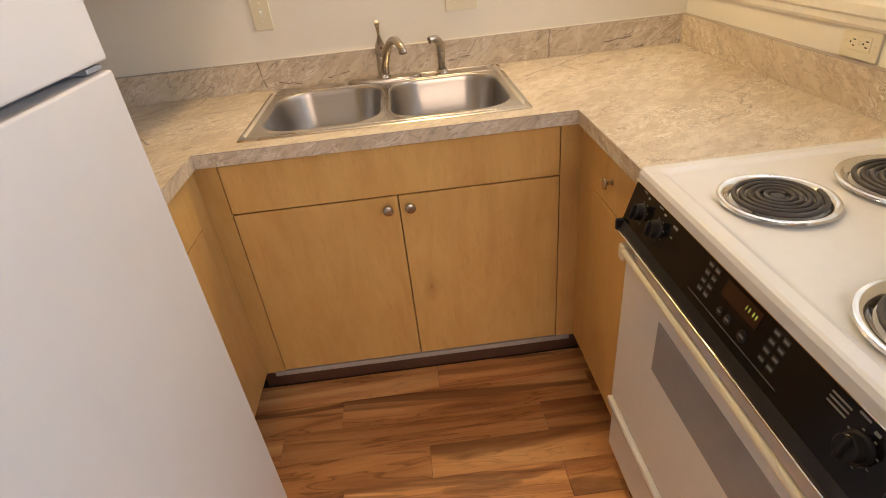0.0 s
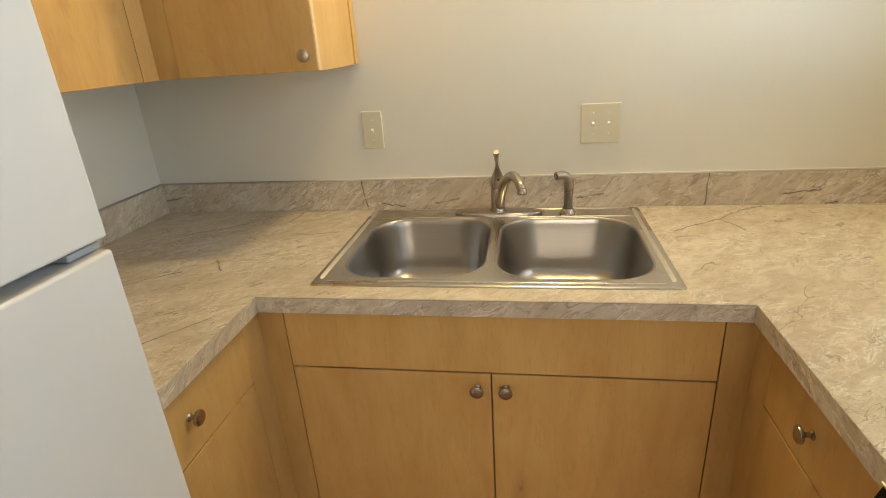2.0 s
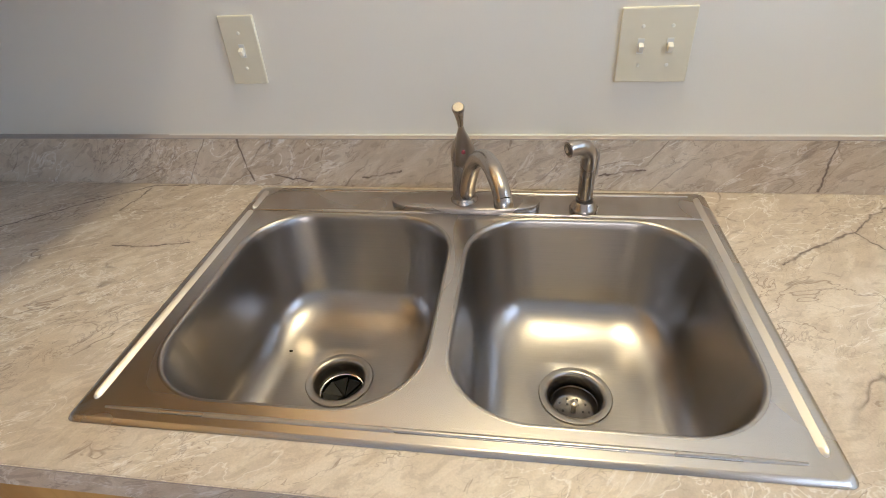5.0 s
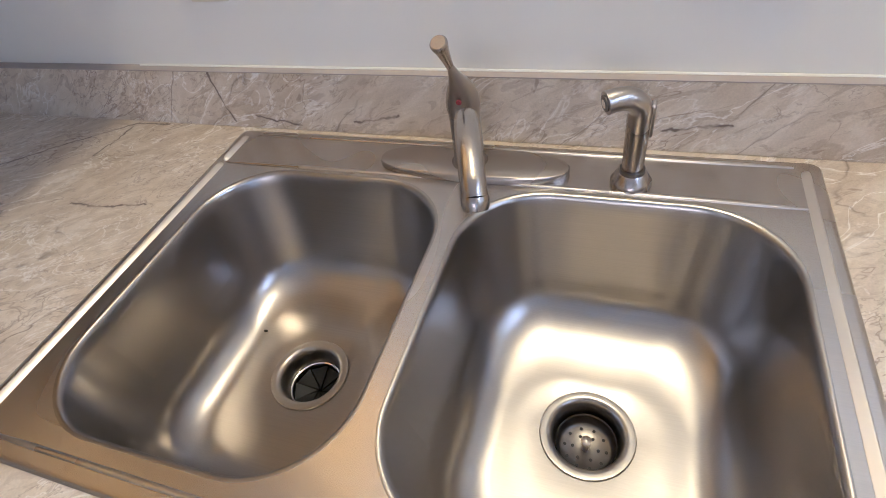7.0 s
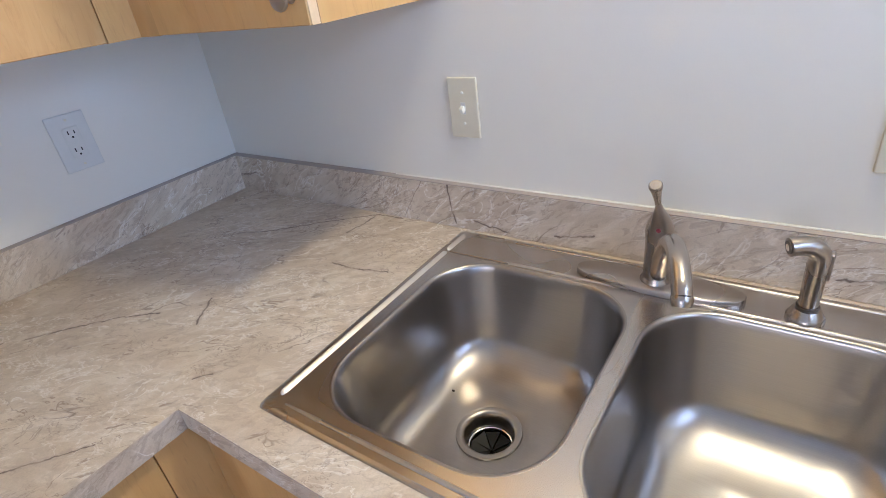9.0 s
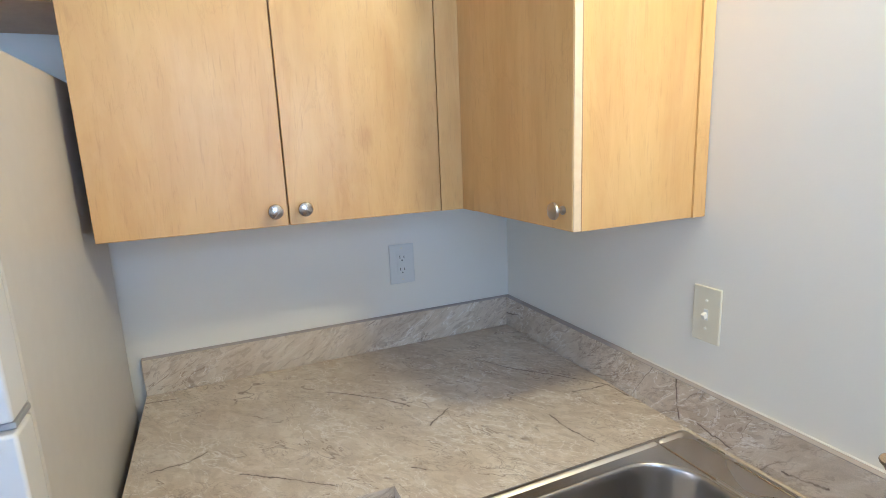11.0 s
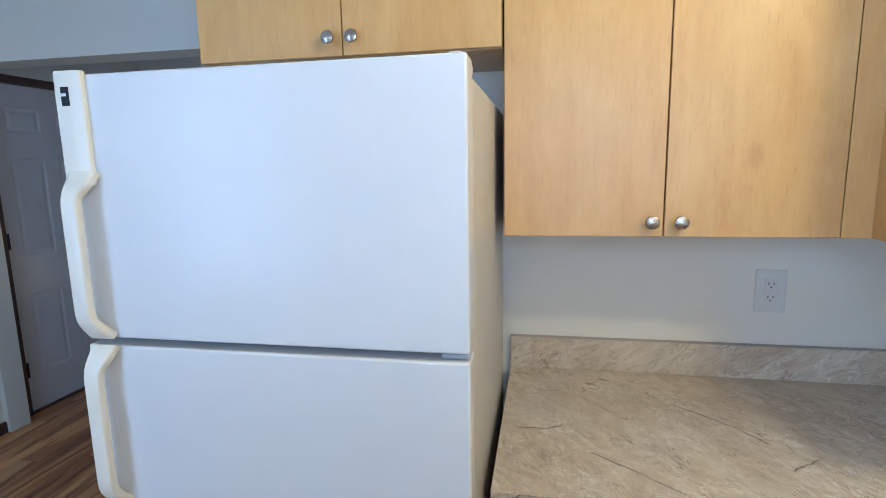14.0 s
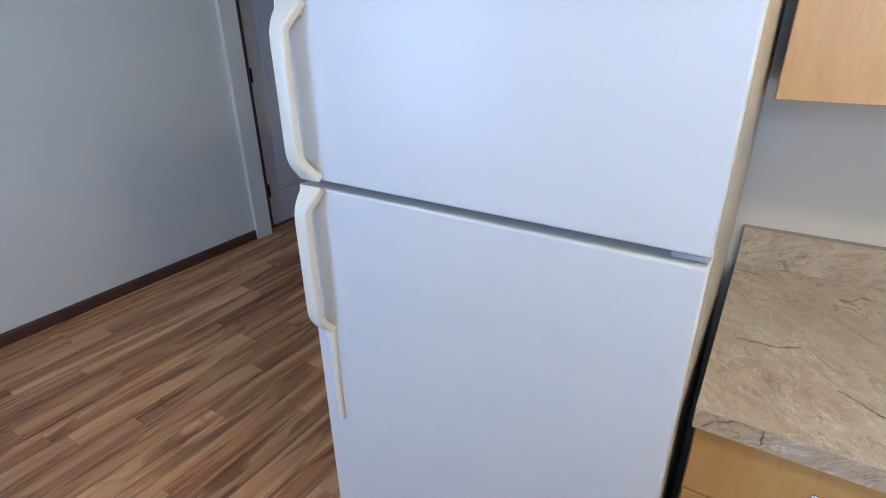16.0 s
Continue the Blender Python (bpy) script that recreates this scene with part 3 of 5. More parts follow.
# ---- windows ----
def window(name, y0, y1, z0, z1, slats, drop):
    w = thing(name, (RIGHT, (y0 + y1) / 2, z0), "cream-trimmed window with a white slatted blind, daylight outside", "window", kind="structure")
    frame_bm = bmesh.new()
    x0, x1 = RIGHT + 0.062, RIGHT + 0.10
    box(frame_bm, x0, x1, y0, y1, z0, z0 + 0.04)
    box(frame_bm, x0, x1, y0, y1, z1 - 0.04, z1)
    box(frame_bm, x0, x1, y0, y0 + 0.04, z0 + 0.04, z1 - 0.04)
    box(frame_bm, x0, x1, y1 - 0.04, y1, z0 + 0.04, z1 - 0.04)
    box(frame_bm, x0, x1, y0 + 0.04, y1 - 0.04, (z0 + z1) / 2 - 0.02, (z0 + z1) / 2 + 0.02)
    part("window_frame", frame_bm, TRIM, w, "white sash frame")
    for a, c in ((z0 + 0.04, (z0 + z1) / 2 - 0.02), ((z0 + z1) / 2 + 0.02, z1 - 0.04)):
        pane = part("pane", boxed(RIGHT + 0.078, RIGHT + 0.083, y0 + 0.04, y1 - 0.04, a, c), GLASS, w)
        pane.visible_shadow = False
    # stepped casing on the wall
    def casing(axis, a, c, edge, sign):
        sec = [(0, 0), (0, 0.060), (0.008, 0.064), (0.012, 0.056), (0.012, 0.040), (0.018, 0.034), (0.018, 0.012), (0.014, 0.004), (0.010, 0)]
        if axis == "y":
            return strip([(RIGHT - 0.001 - d, edge + sign * u) for d, u in sec], "y", a, c)
        return strip([(RIGHT - 0.001 - d, edge + sign * u) for d, u in sec], "z", a, c)
    part("casing", casing("y", y0 - 0.064, y1 + 0.064, z0, -1), TRIM, w, "moulded cream sill casing")
    part("casing", casing("y", y0 - 0.064, y1 + 0.064, z1, 1), TRIM, w)
    part("casing", casing("z", z0, z1, y0, -1), TRIM, w)
    part("casing", casing("z", z0, z1, y1, 1), TRIM, w)
    blind = thing("window_blind", (RIGHT + 0.04, (y0 + y1) / 2, drop), "white horizontal slat blind, almost fully lowered", "blind")
    bot = drop
    part("bottom_rail", boxed(RIGHT + 0.022, RIGHT + 0.054, y0 + 0.012, y1 - 0.012, bot, bot + 0.016, bevel=0.004), BLIND, blind, "pale bottom rail")
    part("head_rail", boxed(RIGHT + 0.020, RIGHT + 0.058, y0 + 0.008, y1 - 0.008, z1 - 0.04, z1 - 0.002, bevel=0.003), BLIND, blind)
    sm = boxed(-0.021, 0.021, y0 + 0.012, y1 - 0.012, -0.0011, 0.0011)
    bmesh.ops.translate(sm, verts=sm.verts, vec=(0, -(y0 + y1) / 2, 0))
    data = finish("slat", sm, BLIND)
    for i in range(slats):
        z = bot + 0.022 + i * (0.005 if i < 6 else 0.0) + max(0, i - 5) * 0.027 + (0.012 if i > 5 else 0)
        if z > z1 - 0.05:
            break
        s = new("slat", data)
        s.parent = blind
        s.location = (-0.002, 0, z - drop)
        s.rotation_euler = (0, radians(4 if i < 6 else 22), 0)
    for f in (0.2, 0.8):
        yy = y0 + (y1 - y0) * f
        part("cord", boxed(RIGHT + 0.037, RIGHT + 0.0385, yy, yy + 0.0015, bot + 0.016, z1 - 0.04), BLIND, blind)
    return w


window("window_1", *WIN, 40, WIN[2] + 0.035)
window("window_2", *WIN2, 32, WIN2[3] - 0.16)


# unseen window, added to give the fill light an opening
w3 = thing("added_window_3", ((ADDED_WIN3[0] + ADDED_WIN3[1]) / 2, FAR, ADDED_WIN3[2]), "unseen plain white sash window added in the end wall", "window", kind="structure")
mid = (ADDED_WIN3[2] + ADDED_WIN3[3]) / 2
for x0, x1, z0, z1 in ((ADDED_WIN3[0], ADDED_WIN3[1], ADDED_WIN3[2], ADDED_WIN3[2] + 0.04), (ADDED_WIN3[0], ADDED_WIN3[1], ADDED_WIN3[3] - 0.04, ADDED_WIN3[3]), (ADDED_WIN3[0], ADDED_WIN3[0] + 0.04, ADDED_WIN3[2] + 0.04, ADDED_WIN3[3] - 0.04),
                       (ADDED_WIN3[1] - 0.04, ADDED_WIN3[1], ADDED_WIN3[2] + 0.04, ADDED_WIN3[3] - 0.04), (ADDED_WIN3[0] + 0.04, ADDED_WIN3[1] - 0.04, mid - 0.02, mid + 0.02)):
    part("window_frame", boxed(x0, x1, FAR - 0.115, FAR - 0.09, z0, z1), TRIM, w3)
for z0, z1 in ((ADDED_WIN3[2] + 0.04, mid - 0.02), (mid + 0.02, ADDED_WIN3[3] - 0.04)):
    pane = part("pane", boxed(ADDED_WIN3[0] + 0.04, ADDED_WIN3[1] - 0.04, FAR - 0.106, FAR - 0.101, z0, z1), GLASS, w3)
    pane.visible_shadow = False


# ---- counters ----
counter = thing("countertop", (0, 0, COUNTER - THICK), "beige stone-patterned laminate countertop around three sides", "countertop")
SX0, SX1, SY0, SY1 = 0.785, 1.628, -0.597, -0.031
HX0, HX1, HY0, HY1 = SX0 + 0.02, SX1 - 0.02, SY0 + 0.02, SY1 - 0.02
cb = bmesh.new()
lay = bmesh.new()


def top_slab(bm, outline, hole=None):
    up = [bm.verts.new((x, y, COUNTER)) for x, y in outline]
    lo = [bm.verts.new((x, y, COUNTER - THICK)) for x, y in outline]
    n = len(up)
    for i in range(n):
        bm.faces.new((lo[i], lo[(i + 1) % n], up[(i + 1) % n], up[i]))
    for row in (up, lo):
        edges = [bm.edges.get((row[i], row[(i + 1) % n])) for i in range(n)]
        if hole:
            z = row[0].co.z
            hv = [bm.verts.new((x, y, z)) for x, y in hole]
            edges += [bm.edges.new((hv[i], hv[(i + 1) % len(hv)])) for i in range(len(hv))]
        bmesh.ops.triangle_fill(bm, use_beauty=True, edges=edges)
    bmesh.ops.recalc_face_normals(bm, faces=bm.faces)
    return bm


OUT = [(0, 0), (0, LEFT_END), (LEFT_EDGE, LEFT_END), (LEFT_EDGE, BACK_EDGE), (RIGHT_EDGE, BACK_EDGE), (RIGHT_EDGE, RIGHT_END), (RIGHT, RIGHT_END), (RIGHT, 0)]
part("worktop", top_slab(cb, OUT, [(HX0, HY0), (HX1, HY0), (HX1, HY1), (HX0, HY1)]), TOP, counter)
E1 = 0.0012
part("edge_band", boxed(LEFT_EDGE, LEFT_EDGE + E1, LEFT_END, BACK_EDGE - E1, COUNTER - THICK, COUNTER - 0.0008), EDGE_SIDE, counter, "stone-patterned edge strip")
part("edge_band", boxed(LEFT_EDGE, RIGHT_EDGE, BACK_EDGE - E1, BACK_EDGE, COUNTER - THICK, COUNTER - 0.0008), SPLASH, counter, "stone-patterned edge strip")
part("edge_band", boxed(RIGHT_EDGE - E1, RIGHT_EDGE, RIGHT_END, BACK_EDGE - E1, COUNTER - THICK, COUNTER - 0.0008), SPLASH_SIDE, counter, "stone-patterned edge strip")
part("edge_line", boxed(LEFT_EDGE + 0.0004, RIGHT_EDGE - 0.0004, BACK_EDGE - E1 - 0.0006, BACK_EDGE - E1, COUNTER - 0.0022, COUNTER - 0.0009), CAP, counter, "dark laminate seam line")


def splash(name, x0, x1, y0, y1, mat, face):
    bs = thing("backsplash", ((x0 + x1) / 2, (y0 + y1) / 2, COUNTER), "low grey-beige stone-patterned laminate backsplash", "backsplash", group="backsplashes")
    part("panel", boxed(x0, x1, y0, y1, COUNTER, 1.0145, bevel=0.001, segments=1), mat, bs)
    part("cap", boxed(x0 - 0.0, x1, y0, y1, 1.0147, 1.0162), CAP if face != "warm" else mat, bs, "thin dark top edge")
    return bs


splash("backsplash", 0.020, RIGHT - 0.020, -0.020, 0, SPLASH, "dark")
splash("backsplash", 0, 0.020, LEFT_END, 0, SPLASH_SIDE, "dark")
splash("backsplash", RIGHT - 0.020, RIGHT, RIGHT_END, 0, SPLASH_SIDE, "dark")
# caulk line on top of the splash
single("caulk_bead", tube([(0.60, -0.003, 1.0165), (1.1, -0.0035, 1.0168), (1.7, -0.003, 1.0165), (2.32, -0.003, 1.0166)], 0.0019, 10, side=(0, 0, 1)), PAINT, "uneven white paint and caulk bead above the backsplash", "caulk", smooth=50)


# ---- knobs ----
def knob(parent, p, axis):
    prof = [(0.0085, 0), (0.0085, 0.002), (0.0048, 0.005), (0.0046, 0.013), (0.0095, 0.017), (0.0158, 0.0195), (0.0162, 0.022), (0.0150, 0.0248), (0.009, 0.027), (0.001, 0.0277)]
    return part("knob", lathe(prof, p, axis, 24), NICKEL, parent, "round brushed nickel knob", smooth=40)


def front(name, parent, plane, at, a0, a1, z0, z1, mat, label=""):
    """A flat door or drawer front, 19 mm thick; at is its outer face on the plane 'x+', 'x-' or 'y-'."""
    g, th = 0.0018, 0.019
    if plane == "y-":
        bm = boxed(a0 + g, a1 - g, at, at + th, z0 + g, z1 - g, bevel=0.0012, segments=1)
    elif plane == "x+":
        bm = boxed(at - th, at, a0 + g, a1 - g, z0 + g, z1 - g, bevel=0.0012, segments=1)
    else:
        bm = boxed(at, at + th, a0 + g, a1 - g, z0 + g, z1 - g, bevel=0.0012, segments=1)
    return part(name, bm, mat, parent, label)


# ---- base cabinets ----
FY, FLX, FRX = -0.636, 0.662, 1.760
sink_cab = thing("sink_cabinet", (1.21, -0.32, 0), "maple sink base cabinet with two doors and a false drawer front", "cabinet", group="base cabinets")
cbm = bmesh.new()
box(cbm, 0.725, 1.700, FY + 0.021, FY + 0.039, 0.09, COUNTER - THICK - 0.004)
box(cbm, 0.725, 0.743, FY + 0.039, -0.005, 0.09, COUNTER - THICK - 0.004)
box(cbm, 1.682, 1.700, FY + 0.039, -0.005, 0.09, COUNTER - THICK - 0.004)
box(cbm, 0.743, 1.682, FY + 0.039, -0.005, 0.09, 0.108)
part("body", cbm, CARCASS, sink_cab)
front("drawer_front", sink_cab, "y-", FY, 0.727, 1.697, 0.7155, 0.868, MAPLE, "false drawer front in maple veneer")
for a0, a1, kx in ((0.727, 1.212, 1.179), (1.212, 1.697, 1.245)):
    d = front("door", sink_cab, "y-", FY, a0, a1, 0.092, 0.7145, MAPLE)
    knob(d, (kx, FY, 0.677), "-y")
part("bottom_strip", boxed(0.690, 1.745, FY - 0.002, FY + 0.05, 0.070, 0.0895, bevel=0.001, segments=1), ALUMINIUM, sink_cab, "grey metal strip along the bottom edge")
part("toe_kick", boxed(0.640, 1.790, FY + 0.026, FY + 0.038, 0, 0.070), DARK_WOOD, sink_cab, "dark brown toe board")
for x0, x1 in ((FLX - 0.0018, 0.7258), (1.6982, FRX + 0.0018)):
    part("filler_strip", boxed(x0, x1, FY + 0.002, FY + 0.020, 0.086, COUNTER - THICK - 0.004), MAPLE, sink_cab, "narrow maple corner filler")


def side_base(name_label, x_face, plane, y0, y1, back, knob_at, door_knob, knob_axis, toe):
    c = thing("base_cabinet", ((x_face + back) / 2, (y0 + y1) / 2, 0), name_label, "cabinet", group="base cabinets")
    s = 1 if plane == "x-" else -1
    lo, hi = sorted((x_face + s * 0.021, back))
    body = bmesh.new()
    box(body, lo, hi, y0 + 0.001, y1 - 0.001, 0.09, COUNTER - THICK - 0.004)
    part("body", body, CARCASS, c)
    d1 = front("drawer", c, plane, x_face, y0 + 0.002, y1 - 0.0695, 0.7153, 0.868, MAPLE, "maple drawer front")
    d2 = front("door", c, plane, x_face, y0 + 0.002, y1 - 0.0695, 0.090, 0.7147, MAPLE)
    lo, hi = sorted((x_face + s * 0.001, x_face + s * 0.02))
    part("filler_strip", boxed(lo, hi, y1 - 0.0698, y1 + 0.004, 0.088, COUNTER - THICK - 0.004), MAPLE, c, "narrow maple corner filler")
    knob(d1, knob_at, knob_axis)
    if door_knob:
        knob(d2, door_knob, knob_axis)
    lo, hi = sorted((x_face + s * toe, x_face + s * (toe + 0.012)))
    part("toe_kick", boxed(lo, hi, y0, y1 + 0.03, 0, 0.089), DARK_WOOD, c, "dark brown toe board")
    return c


side_base("maple base cabinet with a drawer beside the refrigerator", FLX, "x+", LEFT_END + 0.004, FY, 0.01, (FLX, -0.930, 0.800), None, "x", 0.045)
side_base("maple base cabinet with a drawer beside the stove", FRX, "x-", RIGHT_END + 0.004, FY, RIGHT - 0.01, (FRX, -0.880, 0.793), (FRX, -1.040, 0.690), "-x", 0.045)


# ---- wall cabinets ----
def wall_cabinet(label, x0, x1, y0, y1, z0, z1, doors, plane, hidden=None):
    c = thing("wall_cabinet", ((x0 + x1) / 2, (y0 + y1) / 2, z0), label, "cabinet", group="wall cabinets")
    part("body", boxed(x0, x1, y0, y1, z0, z1), MAPLE, c)
    for a0, a1, at, ka in doors:
        d = front("door", c, plane, at, a0, a1, z0 - 0.001, z1, MAPLE_KNOT if a0 == -0.755 else MAPLE)
        if ka is not None:
            p = (at, ka[0], ka[1]) if plane == "x+" else (ka[0], at, ka[1])
            knob(d, p, "x" if plane == "x+" else "-y")
    return c


UX, UY = 0.335, -0.325
wall_cabinet("two-door maple wall cabinet above the side counter", 0.002, UX - 0.021, -1.127, -0.382, UP_Z, UP_TOP,
             [(-1.127, -0.755, UX, (-0.784, 1.414)), (-0.755, -0.384, UX, (-0.720, 1.414))], "x+")
corner = wall_cabinet("single-door maple corner wall cabinet beside the sink", 0.360, 0.779, UY + 0.021, -0.002, UP_Z, UP_TOP, [(0.395, 0.781, UY, (0.752, 1.416))], "y-")
part("filler_strip", boxed(UX - 0.018, UX - 0.0006, -0.3836, UY + 0.003, UP_Z, UP_TOP), MAPLE, corner, "narrow maple corner filler")
part("filler_strip", boxed(UX - 0.001, 0.396, UY + 0.0012, UY + 0.018, UP_Z, UP_TOP), MAPLE, corner, "narrow maple corner filler")
part("edge_band", boxed(0.7798, 0.7810, UY + 0.0016, UY + 0.0174, UP_Z + 0.001, UP_TOP - 0.002), EDGE, corner, "pale door edge band")
part("scribe_strip", boxed(0.7792, 0.784, -0.034, -0.002, UP_Z, UP_TOP), MAPLE, corner, "thin maple scribe strip against the wall")
part("door_gap", boxed(0.7782, 0.7794, UY + 0.0190, UY + 0.0208, UP_Z, UP_TOP), CARCASS, corner)
wall_cabinet("short two-door maple cabinet above the refrigerator", 0.002, UX - 0.021, -1.920, -1.131, 1.826, UP_TOP,
             [(-1.919, -1.524, UX, (-1.555, 1.868)), (-1.524, -1.130, UX, (-1.494, 1.868))], "x+")

# ---- sink ----
sink = thing("sink", (1.205, -0.31, COUNTER), "double-bowl stainless steel drop-in sink in the countertop", "sink")
ZR = COUNTER + 0.0045
BOWLS = ((0.837, 1.190, -0.553, -0.134), (1.219, 1.586, -0.553, -0.134))
BR = 0.105
rim = bmesh.new()
outer = rounded(SX0, SX1, SY0, SY1, 0.012, COUNTER + 0.0006, 4)
loops = [outer, rounded(SX0 + 0.003, SX1 - 0.003, SY0 + 0.003, SY1 - 0.003, 0.012, COUNTER + 0.0036, 4), rounded(SX0 + 0.007, SX1 - 0.007, SY0 + 0.007, SY1 - 0.007, 0.012, COUNTER + 0.0045, 4),
         rounded(SX0 + 0.020, SX1 - 0.020, SY0 + 0.022, SY1 - 0.018, 0.012, ZR, 4)]
rows = rings(rim, loops)
inner = rows[-1]
edges = [rim.edges.get((inner[i], inner[(i + 1) % len(inner)])) for i in range(len(inner))]
for x0, x1, y0, y1 in BOWLS:
    hv = [rim.verts.new(p) for p in rounded(x0 - 0.005, x1 + 0.005, y0 - 0.005, y1 + 0.005, BR + 0.005, ZR, 12)]
    edges += [rim.edges.new((hv[i], hv[(i + 1) % len(hv)])) for i in range(len(hv))]
bmesh.ops.triangle_fill(rim, use_beauty=True, edges=edges)
bmesh.ops.recalc_face_normals(rim, faces=rim.faces)
part("rim", rim, STEEL, sink, smooth=40)

DRAINS = ((1.008, -0.346), (1.398, -0.345))
ZB = 0.722
for (x0, x1, y0, y1), (dx, dy) in zip(BOWLS, DRAINS):
    bm = bmesh.new()
    ls = []
    k = 12
    # rolled lip, steep sides, wide bottom curve, floor falling to the drain
    for inset, z in ((-0.005, ZR), (-0.0025, ZR + 0.0004), (0.0, ZR - 0.0015), (0.002, ZR - 0.006), (0.0035, ZR - 0.02)):
        ls.append(rounded(x0 + inset, x1 - inset, y0 + inset, y1 - inset, BR - inset * 0.5, z, k))
    for i in range(1, 5):
        f = i / 5
        ins = 0.0035 + 0.016 * f
        ls.append(rounded(x0 + ins, x1 - ins, y0 + ins, y1 - ins - 0.012 * f * f, BR - 0.5 * ins, ZR - 0.02 - (ZR - 0.02 - ZB - 0.062) * f, k))
    for i in range(0, 9):
        a = radians(90 * i / 8)
        ins = 0.0195 + 0.056 * (1 - math.cos(a))
        back = 0.0315 + 0.105 * (1 - math.cos(a))
        ls.append(rounded(x0 + ins, x1 - ins, y0 + ins, y1 - back, max(0.03, BR - 0.5 * ins), ZB + 0.062 * (1 - math.sin(a)) + 0.003, k))
    last = ls[-1]
    for f in (0.25, 0.5, 0.75, 1.0):
        ring = []
        for px, py, pz in last:
            ang = math.atan2(py - dy, px - dx)
            qx, qy = dx + 0.056 * math.cos(ang), dy + 0.056 * math.sin(ang)
            ring.append((px + (qx - px) * f, py + (qy - py) * f, ZB + 0.003 - 0.004 * f * f))
        ls.append(ring)
    rings(bm, ls)
    bmesh.ops.recalc_face_normals(bm, faces=bm.faces)
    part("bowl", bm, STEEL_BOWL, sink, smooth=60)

ZD = ZB - 0.001


def bead(points, radius=0.0022):
    return tube([(p[0], p[1], ZR + 0.0002) for p in smooth_path(points, 6)], [0.5 * radius] + [radius] * (6 * len(points) - 7) + [0.5 * radius], 12, flat=1.5, side=(0, 0, 1))


def pressed_ridge(x, y0, y1, way):
    """A pressed ridge along y with one broad flat slope that faces the bowls."""
    bm = bmesh.new()
    sec = [(-0.0060, -0.0012), (-0.0052, 0.0034), (-0.0042, 0.0044), (-0.0032, 0.0042), (0.0040, 0.0004), (0.0052, -0.0012)]
    loops = []
    for yy, k in ((y0, 0.05), (y0 + 0.002, 0.6), (y0 + 0.006, 0.92), (y0 + 0.011, 1.0), (y1 - 0.011, 1.0), (y1 - 0.006, 0.92), (y1 - 0.002, 0.6), (y1, 0.05)):
        loops.append([(x + way * u * k, yy, ZR + (v if v < 0 else v * k)) for u, v in sec])
    rings(bm, loops, True, True)
    bmesh.ops.recalc_face_normals(bm, faces=bm.faces)
    return bm


GX0, GX1 = SX0 + 0.021, SX1 - 0.021
part("bead", pressed_ridge(GX0, SY0 + 0.030, -0.126, 1), STEEL_RIDGE, sink, "raised bead along the rim", smooth=60)
part("bead", pressed_ridge(GX0, -0.121, -0.052, 1), STEEL_RIDGE, sink, "raised bead along the rim", smooth=60)
part("bead", pressed_ridge(GX1, SY0 + 0.030, -0.052, -1), STEEL_RIDGE, sink, "raised bead along the rim", smooth=60)
part("bead", bead([(GX0 + 0.02, -0.046, 0), (1.2, -0.046, 0), (GX1 - 0.01, -0.046, 0)]), STEEL, sink, "raised bead along the back", smooth=60)
part("bead", bead([(GX0 + 0.02, SY0 + 0.021, 0), (1.2, SY0 + 0.021, 0), (GX1 - 0.02, SY0 + 0.021, 0)]), STEEL, sink, "raised bead along the front", smooth=60)
part("bead", bead([(GX0 + 0.004, -0.122, 0), (1.0, -0.120, 0), (1.2, -0.120, 0), (1.4, -0.120, 0), (GX1 - 0.004, -0.122, 0)]), STEEL, sink, "raised bead before the faucet deck", smooth=60)


def drain_flange(centre):
    prof = [(0.0575, 0.0012), (0.0565, 0.0030), (0.050, 0.0034), (0.0455, 0.0022), (0.0425, -0.002), (0.0415, -0.010), (0.0405, -0.040), (0.039, -0.052)]
    return lathe(prof, (*centre, ZD), n=40, ends=(False, False))


disposer = thing("disposer_drain", (*DRAINS[0], ZD - 0.06), "steel disposer drain with a black rubber splash guard", "drain")
part("flange", drain_flange(DRAINS[0]), STEEL_WORN, disposer, smooth=50)
part("ring", lathe([(0.0400, -0.032), (0.0400, -0.029), (0.0385, -0.0280), (0.0365, -0.029), (0.0365, -0.032)], (*DRAINS[0], ZD), n=36, ends=(False, False)), CHROME, disposer, "bright ring", smooth=50)
for i in range(8):
    a0, a1 = 2 * math.pi * (i + 0.03) / 8, 2 * math.pi * (i + 0.97) / 8
    flap = bmesh.new()
    tops = [flap.verts.new((DRAINS[0][0] + r * math.cos(a), DRAINS[0][1] + r * math.sin(a), ZD + z)) for r, a, z in ((0.004, a0, -0.046), (0.037, a0, -0.035), (0.037, a1, -0.039), (0.004, a1, -0.050))]
    lows = [flap.verts.new(v.co - Vector((0, 0, 0.003))) for v in tops]
    flap.faces.new(tops)
    flap.faces.new(lows[::-1])
    for k in range(4):
        flap.faces.new((tops[k], lows[k], lows[(k + 1) % 4], tops[(k + 1) % 4]))
    bmesh.ops.recalc_face_normals(flap, faces=flap.faces)
    part("rubber_flap", flap, RUBBER, disposer, "black rubber flap")
# black disc stands for the shade in the chamber under the flaps
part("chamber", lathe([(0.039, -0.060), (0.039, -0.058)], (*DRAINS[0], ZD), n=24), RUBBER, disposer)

strainer = thing("basket_strainer", (*DRAINS[1], ZD - 0.06), "steel basket strainer sitting in the sink drain", "strainer")
part("flange", drain_flange(DRAINS[1]), STEEL_WORN, strainer, smooth=50)
basket = lathe([(0.036, -0.022), (0.0375, -0.020), (0.0375, -0.023), (0.034, -0.036), (0.030, -0.039), (0.006, -0.040)], (*DRAINS[1], ZD), n=36, ends=(False, True))
